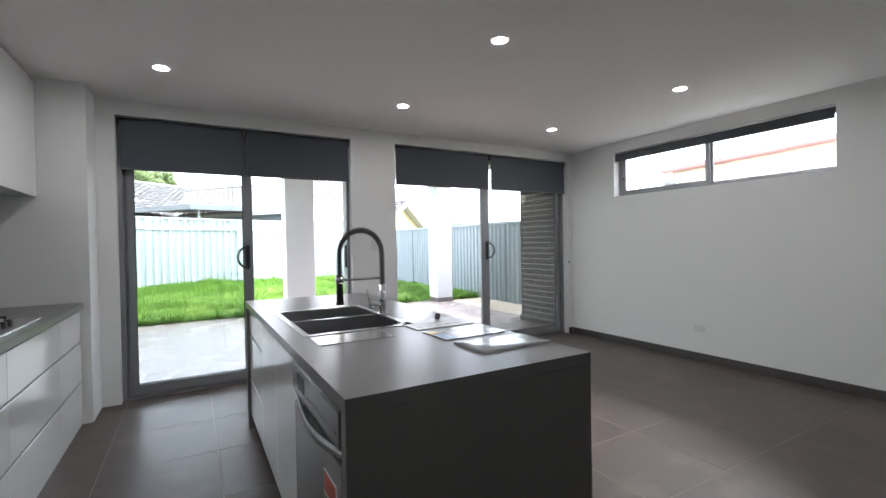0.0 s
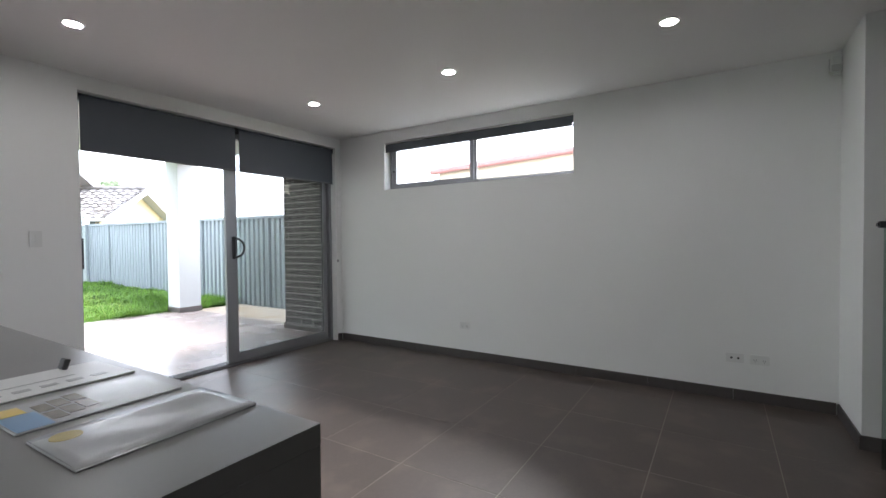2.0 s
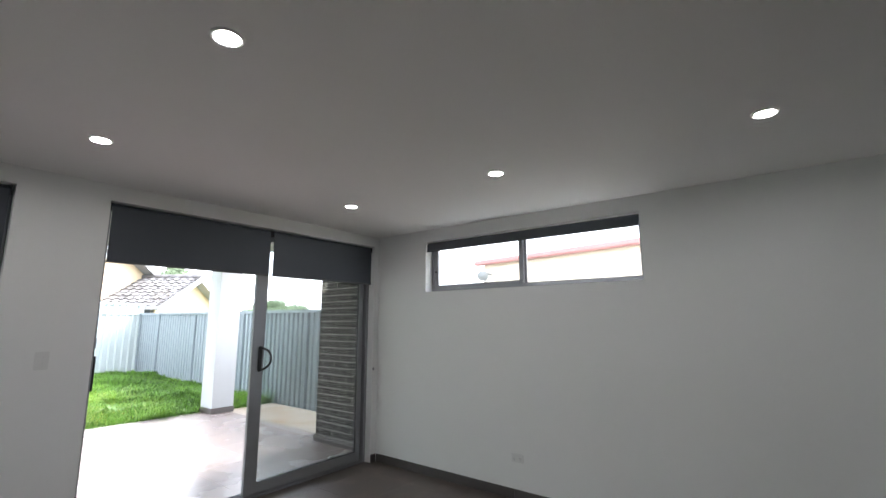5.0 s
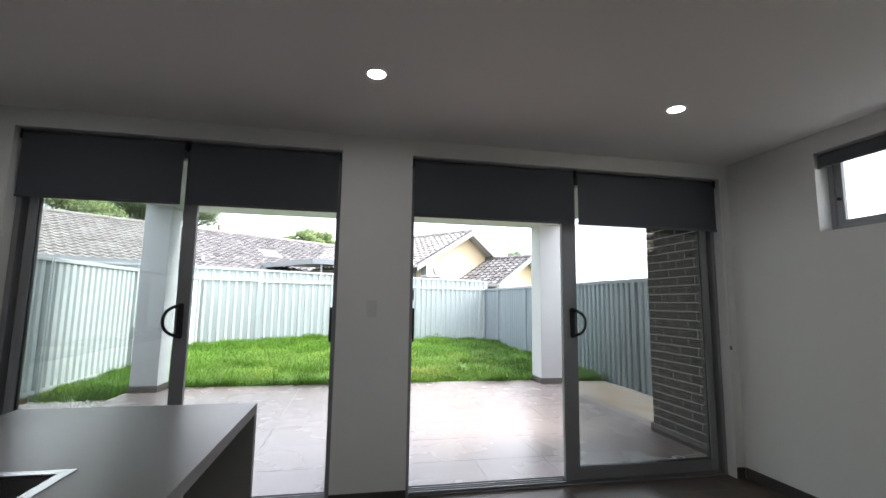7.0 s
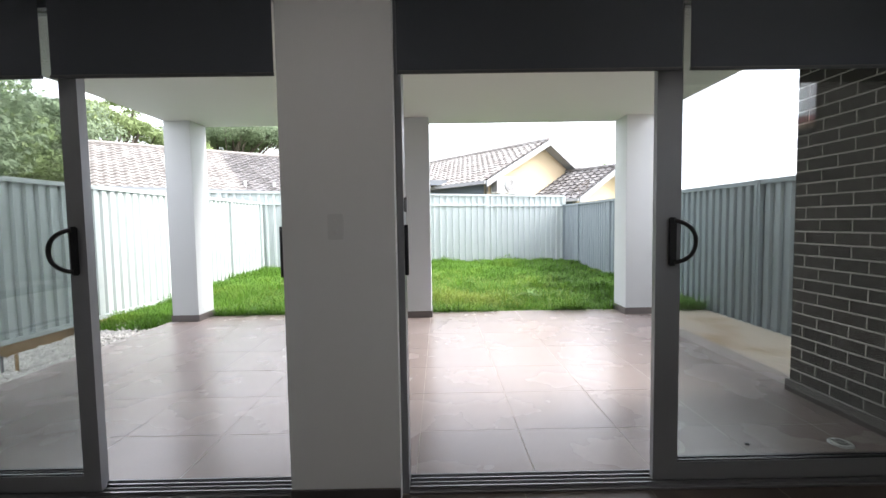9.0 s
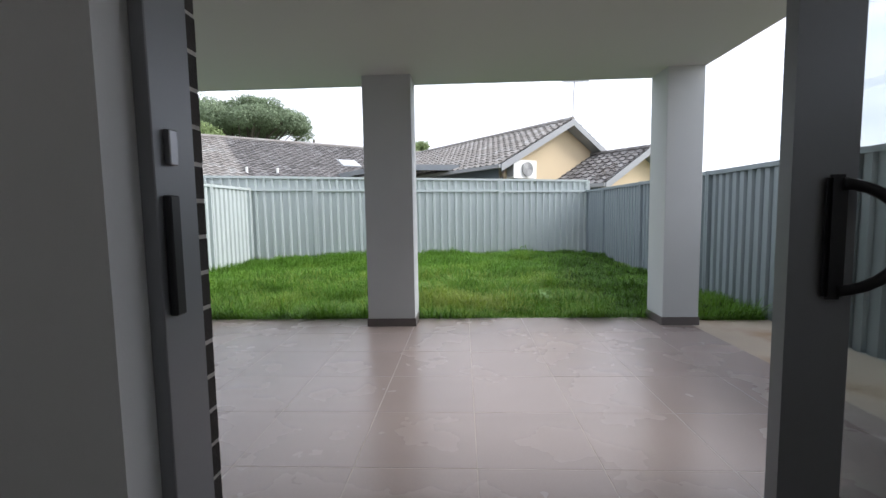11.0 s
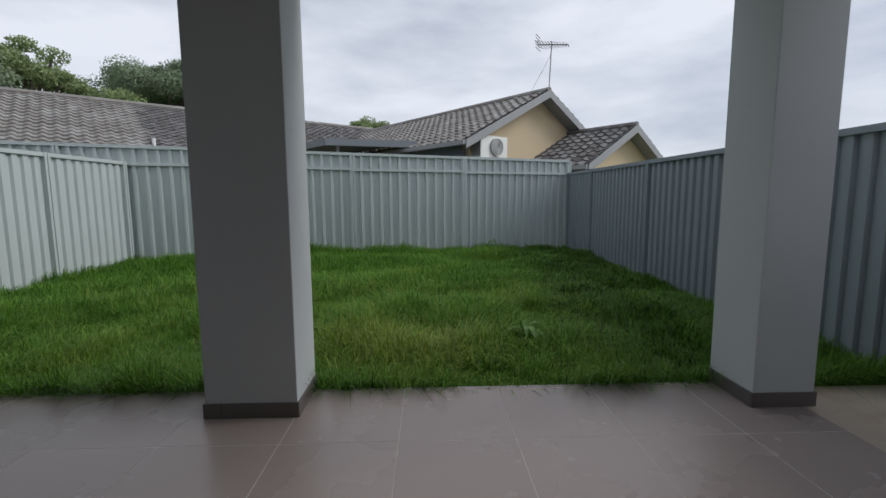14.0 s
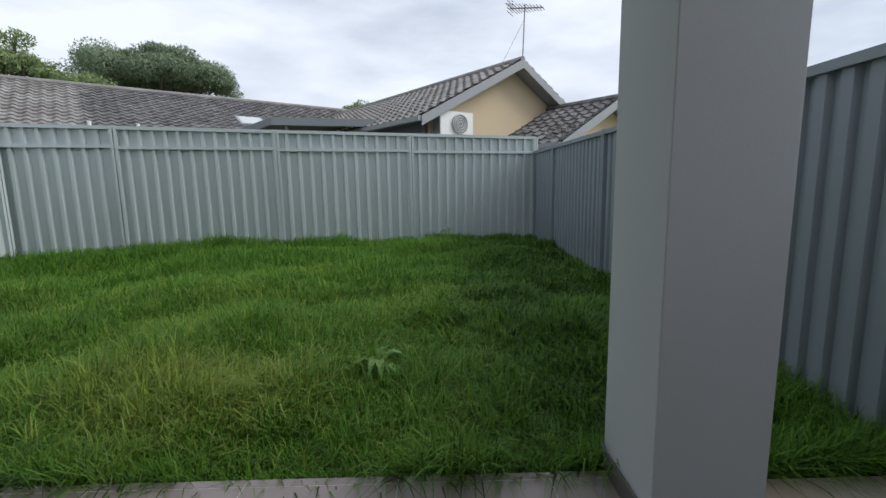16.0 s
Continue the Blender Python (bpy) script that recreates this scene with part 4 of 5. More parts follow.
# ---- corrugated steel fences ----
def sheet_mesh(length, h0, h1, mat, pitch=0.235, depth=0.034, profile=((0.0, 0), (0.46, 0), (0.58, 1), (0.88, 1))):
    """Trapezoid-ribbed sheet along x from 0, its top going from h0 to h1."""
    bm = bmesh.new()
    n = max(1, round(length / pitch))
    p = length / n
    row = []
    for k in range(n):
        for f, d in profile:
            row.append((p * (k + f), d * depth))
    row.append((length, 0))
    lo = [bm.verts.new((x, y, 0)) for x, y in row]
    hi = [bm.verts.new((x, y, h0 + (h1 - h0) * x / length)) for x, y in row]
    for a in range(len(row) - 1):
        bm.faces.new((lo[a], lo[a + 1], hi[a + 1], hi[a]))
    return bm


def bar(p, q, w, h):
    """A bar from p to q with a level cross-section w by h."""
    p, q = Vector(p), Vector(q)
    d = (q - p).normalized()
    s = Vector((-d.y, d.x, 0)).normalized() * w / 2
    bm = bmesh.new()
    vs = [[bm.verts.new(c + s * a + Vector((0, 0, h / 2 * b))) for a, b in ((-1, -1), (1, -1), (1, 1), (-1, 1))] for c in (p, q)]
    for k in range(4):
        bm.faces.new((vs[0][k], vs[0][(k + 1) % 4], vs[1][(k + 1) % 4], vs[1][k]))
    bm.faces.new(vs[0]), bm.faces.new(vs[1])
    return finish(bm)


def fence_bay(fence, p, q, zb, zt, mat, flip=1, depth=0.034, mid=None, pitch=0.235, profile=((0.0, 0), (0.46, 0), (0.58, 1), (0.88, 1))):
    """One bay from p to q (plan points): ribbed sheet, bottom and top rail, post at p. zb, zt: heights at both ends."""
    p2, q2 = Vector((*p, 0)), Vector((*q, 0))
    d = q2 - p2
    ang = math.degrees(math.atan2(d.y, d.x))
    n = d.normalized()
    side = Vector((-n.y, n.x, 0)) * flip

    def sheet(z0, z1, t0, t1, off):
        bm = sheet_mesh(d.length - 0.03, t0 - z0, t1 - z0, mat, pitch, depth * flip, profile)
        bmesh.ops.transform(bm, verts=bm.verts, matrix=Matrix.Translation(p2 + n * 0.015 + Vector((0, 0, z0)) - side * off) @ pose(0, 0, 0, 0, 0, ang))
        s = part("ribbed_sheet", bm, mat, fence)
        return s

    if mid is None:
        sheet(min(zb) + 0.02, 0, zt[0] - 0.01, zt[1] - 0.01, depth / 2)
    else:
        sheet(min(zb) + 0.02, 0, mid[0], mid[1], depth / 2)
        sheet((mid[0] + mid[1]) / 2 - 0.02, 0, zt[0] - 0.01, zt[1] - 0.01, depth / 2)
        part("middle_rail", bar(p2 + Vector((0, 0, mid[0])), q2 + Vector((0, 0, mid[1])), 0.084, 0.05), mat, fence)
    part("top_rail", bar(p2 + Vector((0, 0, zt[0])), q2 + Vector((0, 0, zt[1])), 0.084, 0.055), mat, fence)
    part("bottom_rail", bar(p2 + Vector((0, 0, zb[0] + 0.03)), q2 + Vector((0, 0, zb[1] + 0.03)), 0.06, 0.06), mat, fence)


def post(fence, p, z0, z1, mat, ang=0.0):
    """Two back-to-back channels with a groove between them."""
    bm = boxes(((-0.046, -0.048, z0), (-0.007, 0.048, z1)), ((0.007, -0.048, z0), (0.046, 0.048, z1)), ((-0.006, -0.02, z0), (0.006, 0.02, z1)))
    bmesh.ops.transform(bm, verts=bm.verts, matrix=pose(p[0], p[1], 0, 0, 0, ang))
    part("post", bm, mat, fence)


fe = thing("boundary_fence", "pale grey ribbed steel fence with an added top panel", "fence", "boundary fences", at=(3, back_y(3), 0))
bx = [-6.3, -4.0, -1.62, 0.78, 3.12, 5.43, 7.95]
ztop = lambda x: 2.17 - 0.010 * x
for a, b in zip(bx, bx[1:]):
    fence_bay(fe, (a, back_y(a)), (b, back_y(b)), (-0.06, -0.06), (ztop(a), ztop(b)), FENCE, -1, 0.05, mid=(ztop(a) - 0.31, ztop(b) - 0.29), pitch=0.19, profile=((0.0, 0), (0.60, 0), (0.68, 1), (0.92, 1)))
for a in bx:
    post(fe, (a, back_y(a)), -0.3, ztop(a) + 0.012, FENCE, math.degrees(math.atan(0.275)))

fl = thing("boundary_fence", "pale grey ribbed steel fence on a timber sleeper", "fence", "boundary fences", at=(FX0, 12, 0))
ly = [2.95, 5.34, 7.73, 10.12, 12.46, 14.05, 15.55]
lx = lambda y: -0.95 + 0.043 * (y - 9.0)
for a, b in zip(ly, ly[1:]):
    z = 0.0 + 0.13 * smooth(12.5, 15.5, a)
    fence_bay(fl, (lx(a), a), (lx(b), b), (z, z), (1.885, 1.885), FENCE, 1, pitch=0.155)
    part("sleeper", box((lx(a) - 0.05, a, -0.2), (lx(a) + 0.05, b - 0.004, z - 0.002), 0.006), TIMBER, fl, "treated pine sleeper")
for a in ly:
    post(fl, (lx(a), a), -0.3, 1.915, FENCE, 90)
stake = thing("garden_tap", "thin standing pipe with a tap against the fence", "tap", at=(-0.74, 12.4, 0))
part("riser", tube([(-0.735, 12.40, -0.05), (-0.735, 12.39, 0.72), (-0.72, 12.37, 0.80), (-0.69, 12.34, 0.77)], 0.011, 8), GREYPRINT, stake)
part("tap_head", box((-0.755, 12.365, 0.66), (-0.715, 12.405, 0.72), 0.008), GREYPRINT, stake)

fr = thing("boundary_fence", "ribbed steel fence, coloured darker blue-grey for its shaded side", "fence", "boundary fences", at=(FX1, 12, 0))
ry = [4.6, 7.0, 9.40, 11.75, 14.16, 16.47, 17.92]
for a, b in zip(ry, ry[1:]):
    fence_bay(fr, (FX1, a), (FX1, b), (-0.1, -0.1), (1.74 + 0.006 * (a - 9), 1.74 + 0.006 * (b - 9)), FENCE_SHADED, -1, pitch=0.155)
    part("plinth", box((FX1 - 0.035, a, -0.35), (FX1 + 0.03, b - 0.004, -0.06), 0.005), TIMBER, fr, "weathered timber plinth")
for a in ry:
    post(fr, (FX1, a), -0.3, 1.775 + 0.006 * (a - 9), FENCE_SHADED, 90)

# ---- neighbouring houses, turned off the plot's grid ----
E1 = Vector((0.79, 0.613, 0)).normalized()     # along the gables
E2 = Vector((-0.613, 0.79, 0)).normalized()    # away along the ridge


def P(o, a, b, z):
    v = Vector((o[0], o[1], 0)) + E1 * a + E2 * b
    return Vector((v.x, v.y, z))


def roof_tiles(a, u, v, lu, lv, mat, pitch=0.30, course=0.30):
    """Tiled slope: a the lower corner, u along the eave, v up the slope, both unit; rolls across, courses stepped."""
    nrm = u.cross(v).normalized()
    if nrm.z < 0:
        nrm = -nrm
    verts, faces = [], []
    nr, nc = int(math.ceil(lv / course)), int(lu / pitch)
    prof = ((0.0, 0.045), (0.12, 0.05), (0.26, 0.035), (0.42, 0.0), (0.74, 0.0), (0.90, 0.03), (0.995, 0.044))
    rr = random.Random(3)
    for r in range(nr):
        v0, v1 = r * course - 0.03, min((r + 1) * course, lv)
        for c in range(nc):
            b0, j = len(verts), rr.uniform(-0.006, 0.006)
            for f, h in prof:
                x = (c + f) * pitch
                verts.append(a + u * x + v * v0 + nrm * (h + 0.048 + j))
                verts.append(a + u * x + v * v1 + nrm * (h + 0.004 + j))
                verts.append(a + u * x + v * v0 + nrm * (h * 0.4 + 0.004 + j))
            for k in range(len(prof) - 1):
                p0, p1 = b0 + 3 * k, b0 + 3 * k + 3
                faces.append((p0, p1, p1 + 1, p0 + 1))
                faces.append((p0 + 2, p1 + 2, p1, p0))
    return soup("roof_tiles", [tuple(q) for q in verts], faces, mat)


def slab(points, thick, direction=(0, 0, -1)):
    bm = bmesh.new()
    d = Vector(direction) * thick
    a, b = [bm.verts.new(p) for p in points], [bm.verts.new(Vector(p) + d) for p in points]
    bm.faces.new(a), bm.faces.new(list(reversed(b)))
    for k in range(len(points)):
        bm.faces.new((a[k], b[k], b[(k + 1) % len(points)], a[(k + 1) % len(points)]))
    return finish(bm)


def gable_house(name, label, o, half, depth, ridge, eave, over, wall_half, base, mat, tile_left=True, tile_right=True):
    """o: plan point under the ridge's front end. Gable wall set back by the overhang."""
    h = thing(name, label, "house", "neighbouring houses", at=(o[0], o[1], base))
    sl = math.hypot(half, ridge - eave)
    for s in (-1, 1):
        lo0, lo1 = P(o, s * half, 0, eave), P(o, s * half, depth, eave)
        hi0, hi1 = P(o, 0, 0, ridge), P(o, 0, depth, ridge)
        part("roof_deck", slab([lo0, lo1, hi1, hi0], 0.10), BARGE, h)
        ob = new("roof_tiles", roof_tiles(lo0, E2, (hi0 - lo0).normalized(), depth, sl, mat))
        ob.parent, ob.matrix_parent_inverse = h, h.matrix_world.inverted()
        ob["kind"] = "stuff"
        part("bargeboard", slab([P(o, s * (half + 0.02), -0.03, eave + 0.03), P(o, 0, -0.03, ridge + 0.05), P(o, 0, -0.03, ridge - 0.17), P(o, s * (half + 0.02), -0.03, eave - 0.19)], 0.03, E2), BARGE, h, "grey painted bargeboard")
        part("gutter", bar(P(o, s * (half + 0.05), 0, eave - 0.03), P(o, s * (half + 0.05), depth, eave - 0.03), 0.11, 0.11), BARGE, h)
        part("side_wall", slab([P(o, s * wall_half, over, base), P(o, s * wall_half, depth, base), P(o, s * wall_half, depth, eave), P(o, s * wall_half, over, eave)], 0.1, E1 * -s), SHADED_WALL if s < 0 else CREAM, h)
    part("ridge_cap", tube([P(o, 0, k * depth / 12, ridge + 0.05) for k in range(13)], 0.09, 8), mat, h)
    zs = eave + (ridge - eave) * (half - wall_half) / half - 0.10
    part("gable_wall", slab([P(o, -wall_half, over, base), P(o, wall_half, over, base), P(o, wall_half, over, zs), P(o, 0, over, ridge - 0.11), P(o, -wall_half, over, zs)], 0.12, E2), CREAM, h, "cream rendered gable wall")
    return h


OA = (8.26, 20.94)
hA = gable_house("house", "cream rendered house with a weathered tiled gable roof", OA, 3.35, 11.3, 4.36, 2.68, 0.45, 2.95, -0.5, ROOFTILE)
OB = (10.70, 20.44)
hB = gable_house("porch", "cream gabled porch with dark lichen-spotted tiles", OB, 2.45, 2.6, 3.28, 2.06, 0.40, 2.1, -0.5, ROOFTILE_D)
OL = (-9.75, 21.33)
hL = thing("house", "long low house with a weathered tiled roof and a skylight", "house", "neighbouring houses", at=(OL[0], OL[1], -0.5))
LL, LH, LR, LE = 24.0, 4.3, 4.62, 2.62


def PL(a, b, z):
    return P(OL, a, b, z)


for s in (-1, 1):
    lo0, lo1, hi0, hi1 = PL(0, s * LH, LE), PL(LL, s * LH, LE), PL(0, 0, LR), PL(LL, 0, LR)
    part("roof_deck", slab([lo0, lo1, hi1, hi0], 0.10), BARGE, hL)
    sl = (hi0 - lo0).length
    for a0, a1, mt in ((0, 4.8, ROOFTILE), (4.8, LL, ROOFTILE_D)):
        if s < 0 or a0 == 0:
            ob = new("roof_tiles", roof_tiles(lo0 + E1 * a0, E1, (hi0 - lo0).normalized(), a1 - a0, sl, mt))
            ob.parent, ob.matrix_parent_inverse = hL, hL.matrix_world.inverted()
            ob["kind"] = "stuff"
    part("gutter", bar(lo0 + Vector((0, 0, -0.02)), lo1 + Vector((0, 0, -0.02)), 0.12, 0.12), DARKFASCIA, hL)
    part("side_wall", slab([PL(0.4, s * (LH - 0.5), -0.5), PL(LL, s * (LH - 0.5), -0.5), PL(LL, s * (LH - 0.5), LE), PL(0.4, s * (LH - 0.5), LE)], 0.1, E2 * -s), CREAM, hL)
    part("bargeboard", slab([PL(-0.02, s * LH, LE + 0.04), PL(-0.02, 0, LR + 0.05), PL(-0.02, 0, LR - 0.15), PL(-0.02, s * LH, LE - 0.16)], 0.03, E1), BARGE, hL)
part("ridge_cap", tube([PL(k * LL / 30, 0, LR + 0.05) for k in range(31)], 0.09, 8), ROOFTILE, hL)
part("gable_wall", slab([PL(0.4, -LH + 0.5, -0.5), PL(0.4, LH - 0.5, -0.5), PL(0.4, LH - 0.5, LE + 0.15), PL(0.4, 0, LR - 0.1), PL(0.4, -LH + 0.5, LE + 0.15)], 0.12, E1), CREAM, hL)

# flat carport between the houses
cp = thing("carport", "flat carport roof with a dark fascia", "carport", at=(3.0, 20.9, -0.5))
cz = 2.93
cl, cr_ = Vector((1.77, 20.27, cz)), Vector((4.35, 20.95, cz))
part("roof_sheet", slab([cl, cr_, cr_ + E2 * 4.5, cl + E2 * 4.5], 0.04), BARGE, cp)
for a, b in ((cl, cr_), (cl, cl + E2 * 4.5)):
    part("fascia", bar(a - Vector((0, 0, 0.10)), b - Vector((0, 0, 0.10)), 0.04, 0.19), DARKFASCIA, cp)
for q in (cl + Vector((0.3, 0.25, 0)), cl + E2 * 4.2 + Vector((0.3, 0, 0))):
    part("post", cyl((q.x, q.y, -0.5), (q.x, q.y, cz - 0.05), 0.05, seg=10), BARGE, cp)

# split-system unit on the gable wall
ac = thing("air_conditioner", "cream outdoor air-conditioning unit on wall brackets", "air conditioner", at=P(OA, -2.4, 0.3, 2.3))
part("casing", slab([P(OA, -2.78, 0.06, 2.31), P(OA, -1.76, 0.06, 2.31), P(OA, -1.76, 0.06, 2.89), P(OA, -2.78, 0.06, 2.89)], 0.32, E2), ACWHITE, ac)
fc = P(OA, -2.20, 0.05, 2.60)
part("fan_guard", cyl(fc, fc - E2 * 0.03, 0.235, seg=28), GREYPRINT, ac, "grey round fan guard")
for k in range(4):
    r = 0.06 + 0.056 * k
    ring = [fc - E2 * 0.04 + E1 * r * math.cos(2 * math.pi * j / 24) + Vector((0, 0, r * math.sin(2 * math.pi * j / 24))) for j in range(25)]
    part("guard_ring", tube(ring, 0.008, 5), ACWHITE, ac)
part("side_grille", slab([P(OA, -2.785, 0.08, 2.36), P(OA, -2.785, 0.34, 2.36), P(OA, -2.785, 0.34, 2.84), P(OA, -2.785, 0.08, 2.84)], 0.01, -E1), GREYPRINT, ac)
for q in (-2.65, -1.9):
    part("bracket", bar(P(OA, q, 0.05, 2.285), P(OA, q, 0.46, 2.285), 0.04, 0.04), BARGE, ac)

# bare creeper twigs over the lower porch slope
cv = thing("dry_creeper", "bare dry creeper twigs on the porch roof edge", "creeper", at=P(OB, -2.5, 0.3, 2.1))
rv_ = random.Random(31)
for k in range(14):
    q = P(OB, -2.55 + 0.075 * k, rv_.uniform(0.0, 0.5), 2.02 + 0.035 * k)
    tw = [q + Vector((rv_.uniform(-0.05, 0.05) * j, rv_.uniform(-0.04, 0.04) * j, 0.075 * j + rv_.uniform(-0.02, 0.03))) for j in range(5)]
    part("twig", tube(tw, 0.008, 5), BARK, cv)

# rooftop aerial
an = thing("tv_aerial", "rooftop television aerial on a thin mast", "aerial", at=P(OA, 0.1, 0.05, 4.35))
m0 = P(OA, 0.08, 0.10, 4.2)
mt = m0 + Vector((0.06, 0, 1.62))
part("mast", cyl(m0, mt, 0.016, seg=8), GREYPRINT, an)
part("stay_wire", cyl(mt - Vector((0, 0, 0.35)), P(OA, -0.35, 0.5, 4.25), 0.005, seg=5), GREYPRINT, an)
bd = Vector((0.83, -0.5, -0.16)).normalized()
cr = Vector((0.5, 0.83, 0)).normalized()
bc = mt - Vector((0, 0, 0.1))
part("boom", cyl(bc - bd * 0.42, bc + bd * 0.5, 0.017, seg=6), GREYPRINT, an)
for k in range(11):
    c = bc + bd * (-0.38 + 0.085 * k)
    ln = 0.42 - 0.022 * k
    part("element", cyl(c - cr * ln, c + cr * ln, 0.010, seg=5), GREYPRINT, an)
for k in range(5):
    c = bc - bd * 0.42 + Vector((0, 0, -0.12 + 0.09 * k))
    part("reflector_rod", cyl(c - cr * 0.22, c + cr * 0.22, 0.010, seg=5), GREYPRINT, an)

# street pole far behind the roofs
up_ = thing("utility_pole", "distant timber power pole with a crossarm", "utility pole", at=(-8.4, 43.5, -0.5))
part("pole", cyl((-8.4, 43.5, -0.5), (-8.4, 43.5, 7.75), 0.16, 0.11, 10), BARK, up_)
part("crossarm", box((-8.5, 43.36, 7.0), (-6.6, 43.48, 7.14), 0.01), BARK, up_)
for k in range(3):
    part("insulator", cyl((-8.1 + 0.65 * k, 43.42, 7.14), (-8.1 + 0.65 * k, 43.42, 7.32), 0.05, 0.03, 8), GREYPRINT, up_)

# skylight and vent pipe on the long roof
nl = ((PL(0, 0, LR) - PL(0, -LH, LE)).normalized())
lift = E1.cross(nl).normalized() * 0.10


def on_roof(a, f):
    """Point on the long roof's near slope, a along the eave, f of the way up, clear of the tiles."""
    return PL(a, -LH * (1 - f), LE + (LR - LE) * f) + lift


curb = part("skylight", slab([on_roof(9.08, 0.34), on_roof(9.98, 0.34), on_roof(9.98, 0.52), on_roof(9.08, 0.52)], 0.14, -lift.normalized()), BARGE, hL, "flat roof window in a grey curb")
part("roof_glass", slab([on_roof(9.14, 0.352) + lift * 0.12, on_roof(9.92, 0.352) + lift * 0.12, on_roof(9.92, 0.508) + lift * 0.12, on_roof(9.14, 0.508) + lift * 0.12], 0.01, -lift.normalized()), SKYPANE, curb, "pale glossy roof glass")
for q, r in ((4.9, 0.9), (6.0, 0.9)):
    c = PL(q, -LH * r, LE + (LR - LE) * (1 - r))
    part("vent_pipe", cyl(c, c + Vector((0, 0, 0.24)), 0.05, seg=10), PLASTIC, hL)

# neighbour seen through the high window
nb = thing("house", "cream weatherboard house with a red gutter", "house", "neighbouring houses", at=(10, 3, -0.5))
NX = 10.0
part("wall", box((NX + 0.02, -3.0, -0.5), (NX + 0.2, 7.2, 2.72)), BOARD, nb)
for k in range(18):
    z = -0.3 + 0.165 * k
    part("weatherboard", slab([(NX - 0.005, -3.0, z), (NX - 0.005, 7.2, z), (NX + 0.012, 7.2, z + 0.168), (NX + 0.012, -3.0, z + 0.168)], 0.02, (1, 0, 0)), BOARD, nb)
part("gutter", box((NX - 0.14, -3.0, 2.70), (NX + 0.0, 7.36, 2.80), 0.02, 2), REDTRIM, nb, "red painted gutter")
part("roof", slab([(NX - 0.02, -3.0, 2.78), (NX - 0.02, 7.36, 2.78), (NX + 4.0, 7.36, 3.3), (NX + 4.0, -3.0, 3.3)], 0.04), REDTRIM, nb)
nb.matrix_basis = Matrix.Translation((NX, 3.86, 0)) @ pose(0, 0, 0, 0, 0, -11) @ Matrix.Translation((-NX, -3.86, 0)) @ Matrix.Translation((10, 3, -0.5))
dish = thing("satellite_dish", "small grey satellite dish on the house corner", "satellite dish", at=(NX + 0.5, 6.95, 2.5))
dish_bm = bmesh.new()
bmesh.ops.create_uvsphere(dish_bm, u_segments=16, v_segments=8, radius=0.3)
bmesh.ops.delete(dish_bm, geom=[v for v in dish_bm.verts if v.co.z > -0.22], context="VERTS")
bmesh.ops.transform(dish_bm, verts=dish_bm.verts, matrix=pose(NX + 0.3, 6.95, 2.46, 0, 65, 30) @ Matrix.Translation((0, 0, 0.24)))
part("reflector", dish_bm, BARGE, dish)
part("arm", cyl((NX + 0.3, 6.95, 2.52), (NX + 0.62, 6.95, 2.5), 0.02, seg=8), BARGE, dish)


# ---- trees ----
def tree(label, x, y, h, spread, crown_z, flat, seed, mat, leaves=9000, size=0.2, clumps=40, limbs=7):
    """Tapered trunk, forking limbs and a crown of many leaf sprays in uneven clumps."""
    t = thing("tree", label, "tree", "trees behind the fences", at=(x, y, -0.5))
    r = random.Random(seed)
    base, fork = Vector((x, y, -0.5)), Vector((x + r.uniform(-0.4, 0.4), y + r.uniform(-0.4, 0.4), crown_z * 0.62))
    bms = [tube([base, base.lerp(fork, 0.5) + Vector((r.uniform(-0.2, 0.2), r.uniform(-0.2, 0.2), 0)), fork], 0.03 * h, 8)]
    centres = []
    for k in range(clumps):
        a, rad = r.uniform(0, 2 * math.pi), spread * math.sqrt(r.uniform(0.02, 1.0))
        dome = math.sqrt(max(0.0, 1 - (rad / spread) ** 2))
        zz = crown_z + (h - crown_z) * dome * r.uniform(1 - flat, 1.0)
        centres.append(Vector((x + rad * math.cos(a), y + rad * math.sin(a), zz)))
    for c in r.sample(centres, min(len(centres), limbs * 3)):
        m = fork.lerp(c, 0.5) + Vector((r.uniform(-0.5, 0.5), r.uniform(-0.5, 0.5), r.uniform(-0.4, 0.2)))
        bms.append(tube([fork, m, c], 0.006 * h * r.uniform(0.6, 1.4), 6))
    part("trunk", merge(*bms), BARK, t, "grey forked trunk and limbs")
    g = np.random.default_rng(seed)
    cs = np.array([c[:] for c in centres])
    idx = g.integers(0, len(cs), leaves)
    cr_ = g.uniform(0.65, 1.35, len(cs))[idx] * spread * 0.28
    dirs = g.normal(size=(leaves, 3))
    dirs /= np.linalg.norm(dirs, axis=1)[:, None]
    rad = cr_ * g.uniform(0.35, 1.0, leaves) ** 0.6
    pos = cs[idx] + dirs * rad[:, None] * np.array([1.0, 1.0, 0.55])
    u = g.normal(size=(leaves, 3))
    u /= np.linalg.norm(u, axis=1)[:, None]
    w = np.cross(u, dirs)
    w /= np.linalg.norm(w, axis=1)[:, None] + 1e-6
    s = (size * g.uniform(0.5, 1.4, leaves))[:, None]
    v = np.stack([pos - u * s, pos + w * s * 0.45, pos + u * s, pos - w * s * 0.45], 1).reshape(-1, 3)
    f = np.arange(leaves * 4).reshape(-1, 4)
    ob = new("crown", soup("crown", v.tolist(), f.tolist(), mat))
    ob.parent, ob.matrix_parent_inverse = t, t.matrix_world.inverted()
    return t


tree("broad umbrella-shaped dark green tree", -12.2, 39.0, 9.95, 4.35, 7.6, 0.75, 11, LEAF, 80000, 0.085, 90, 12)
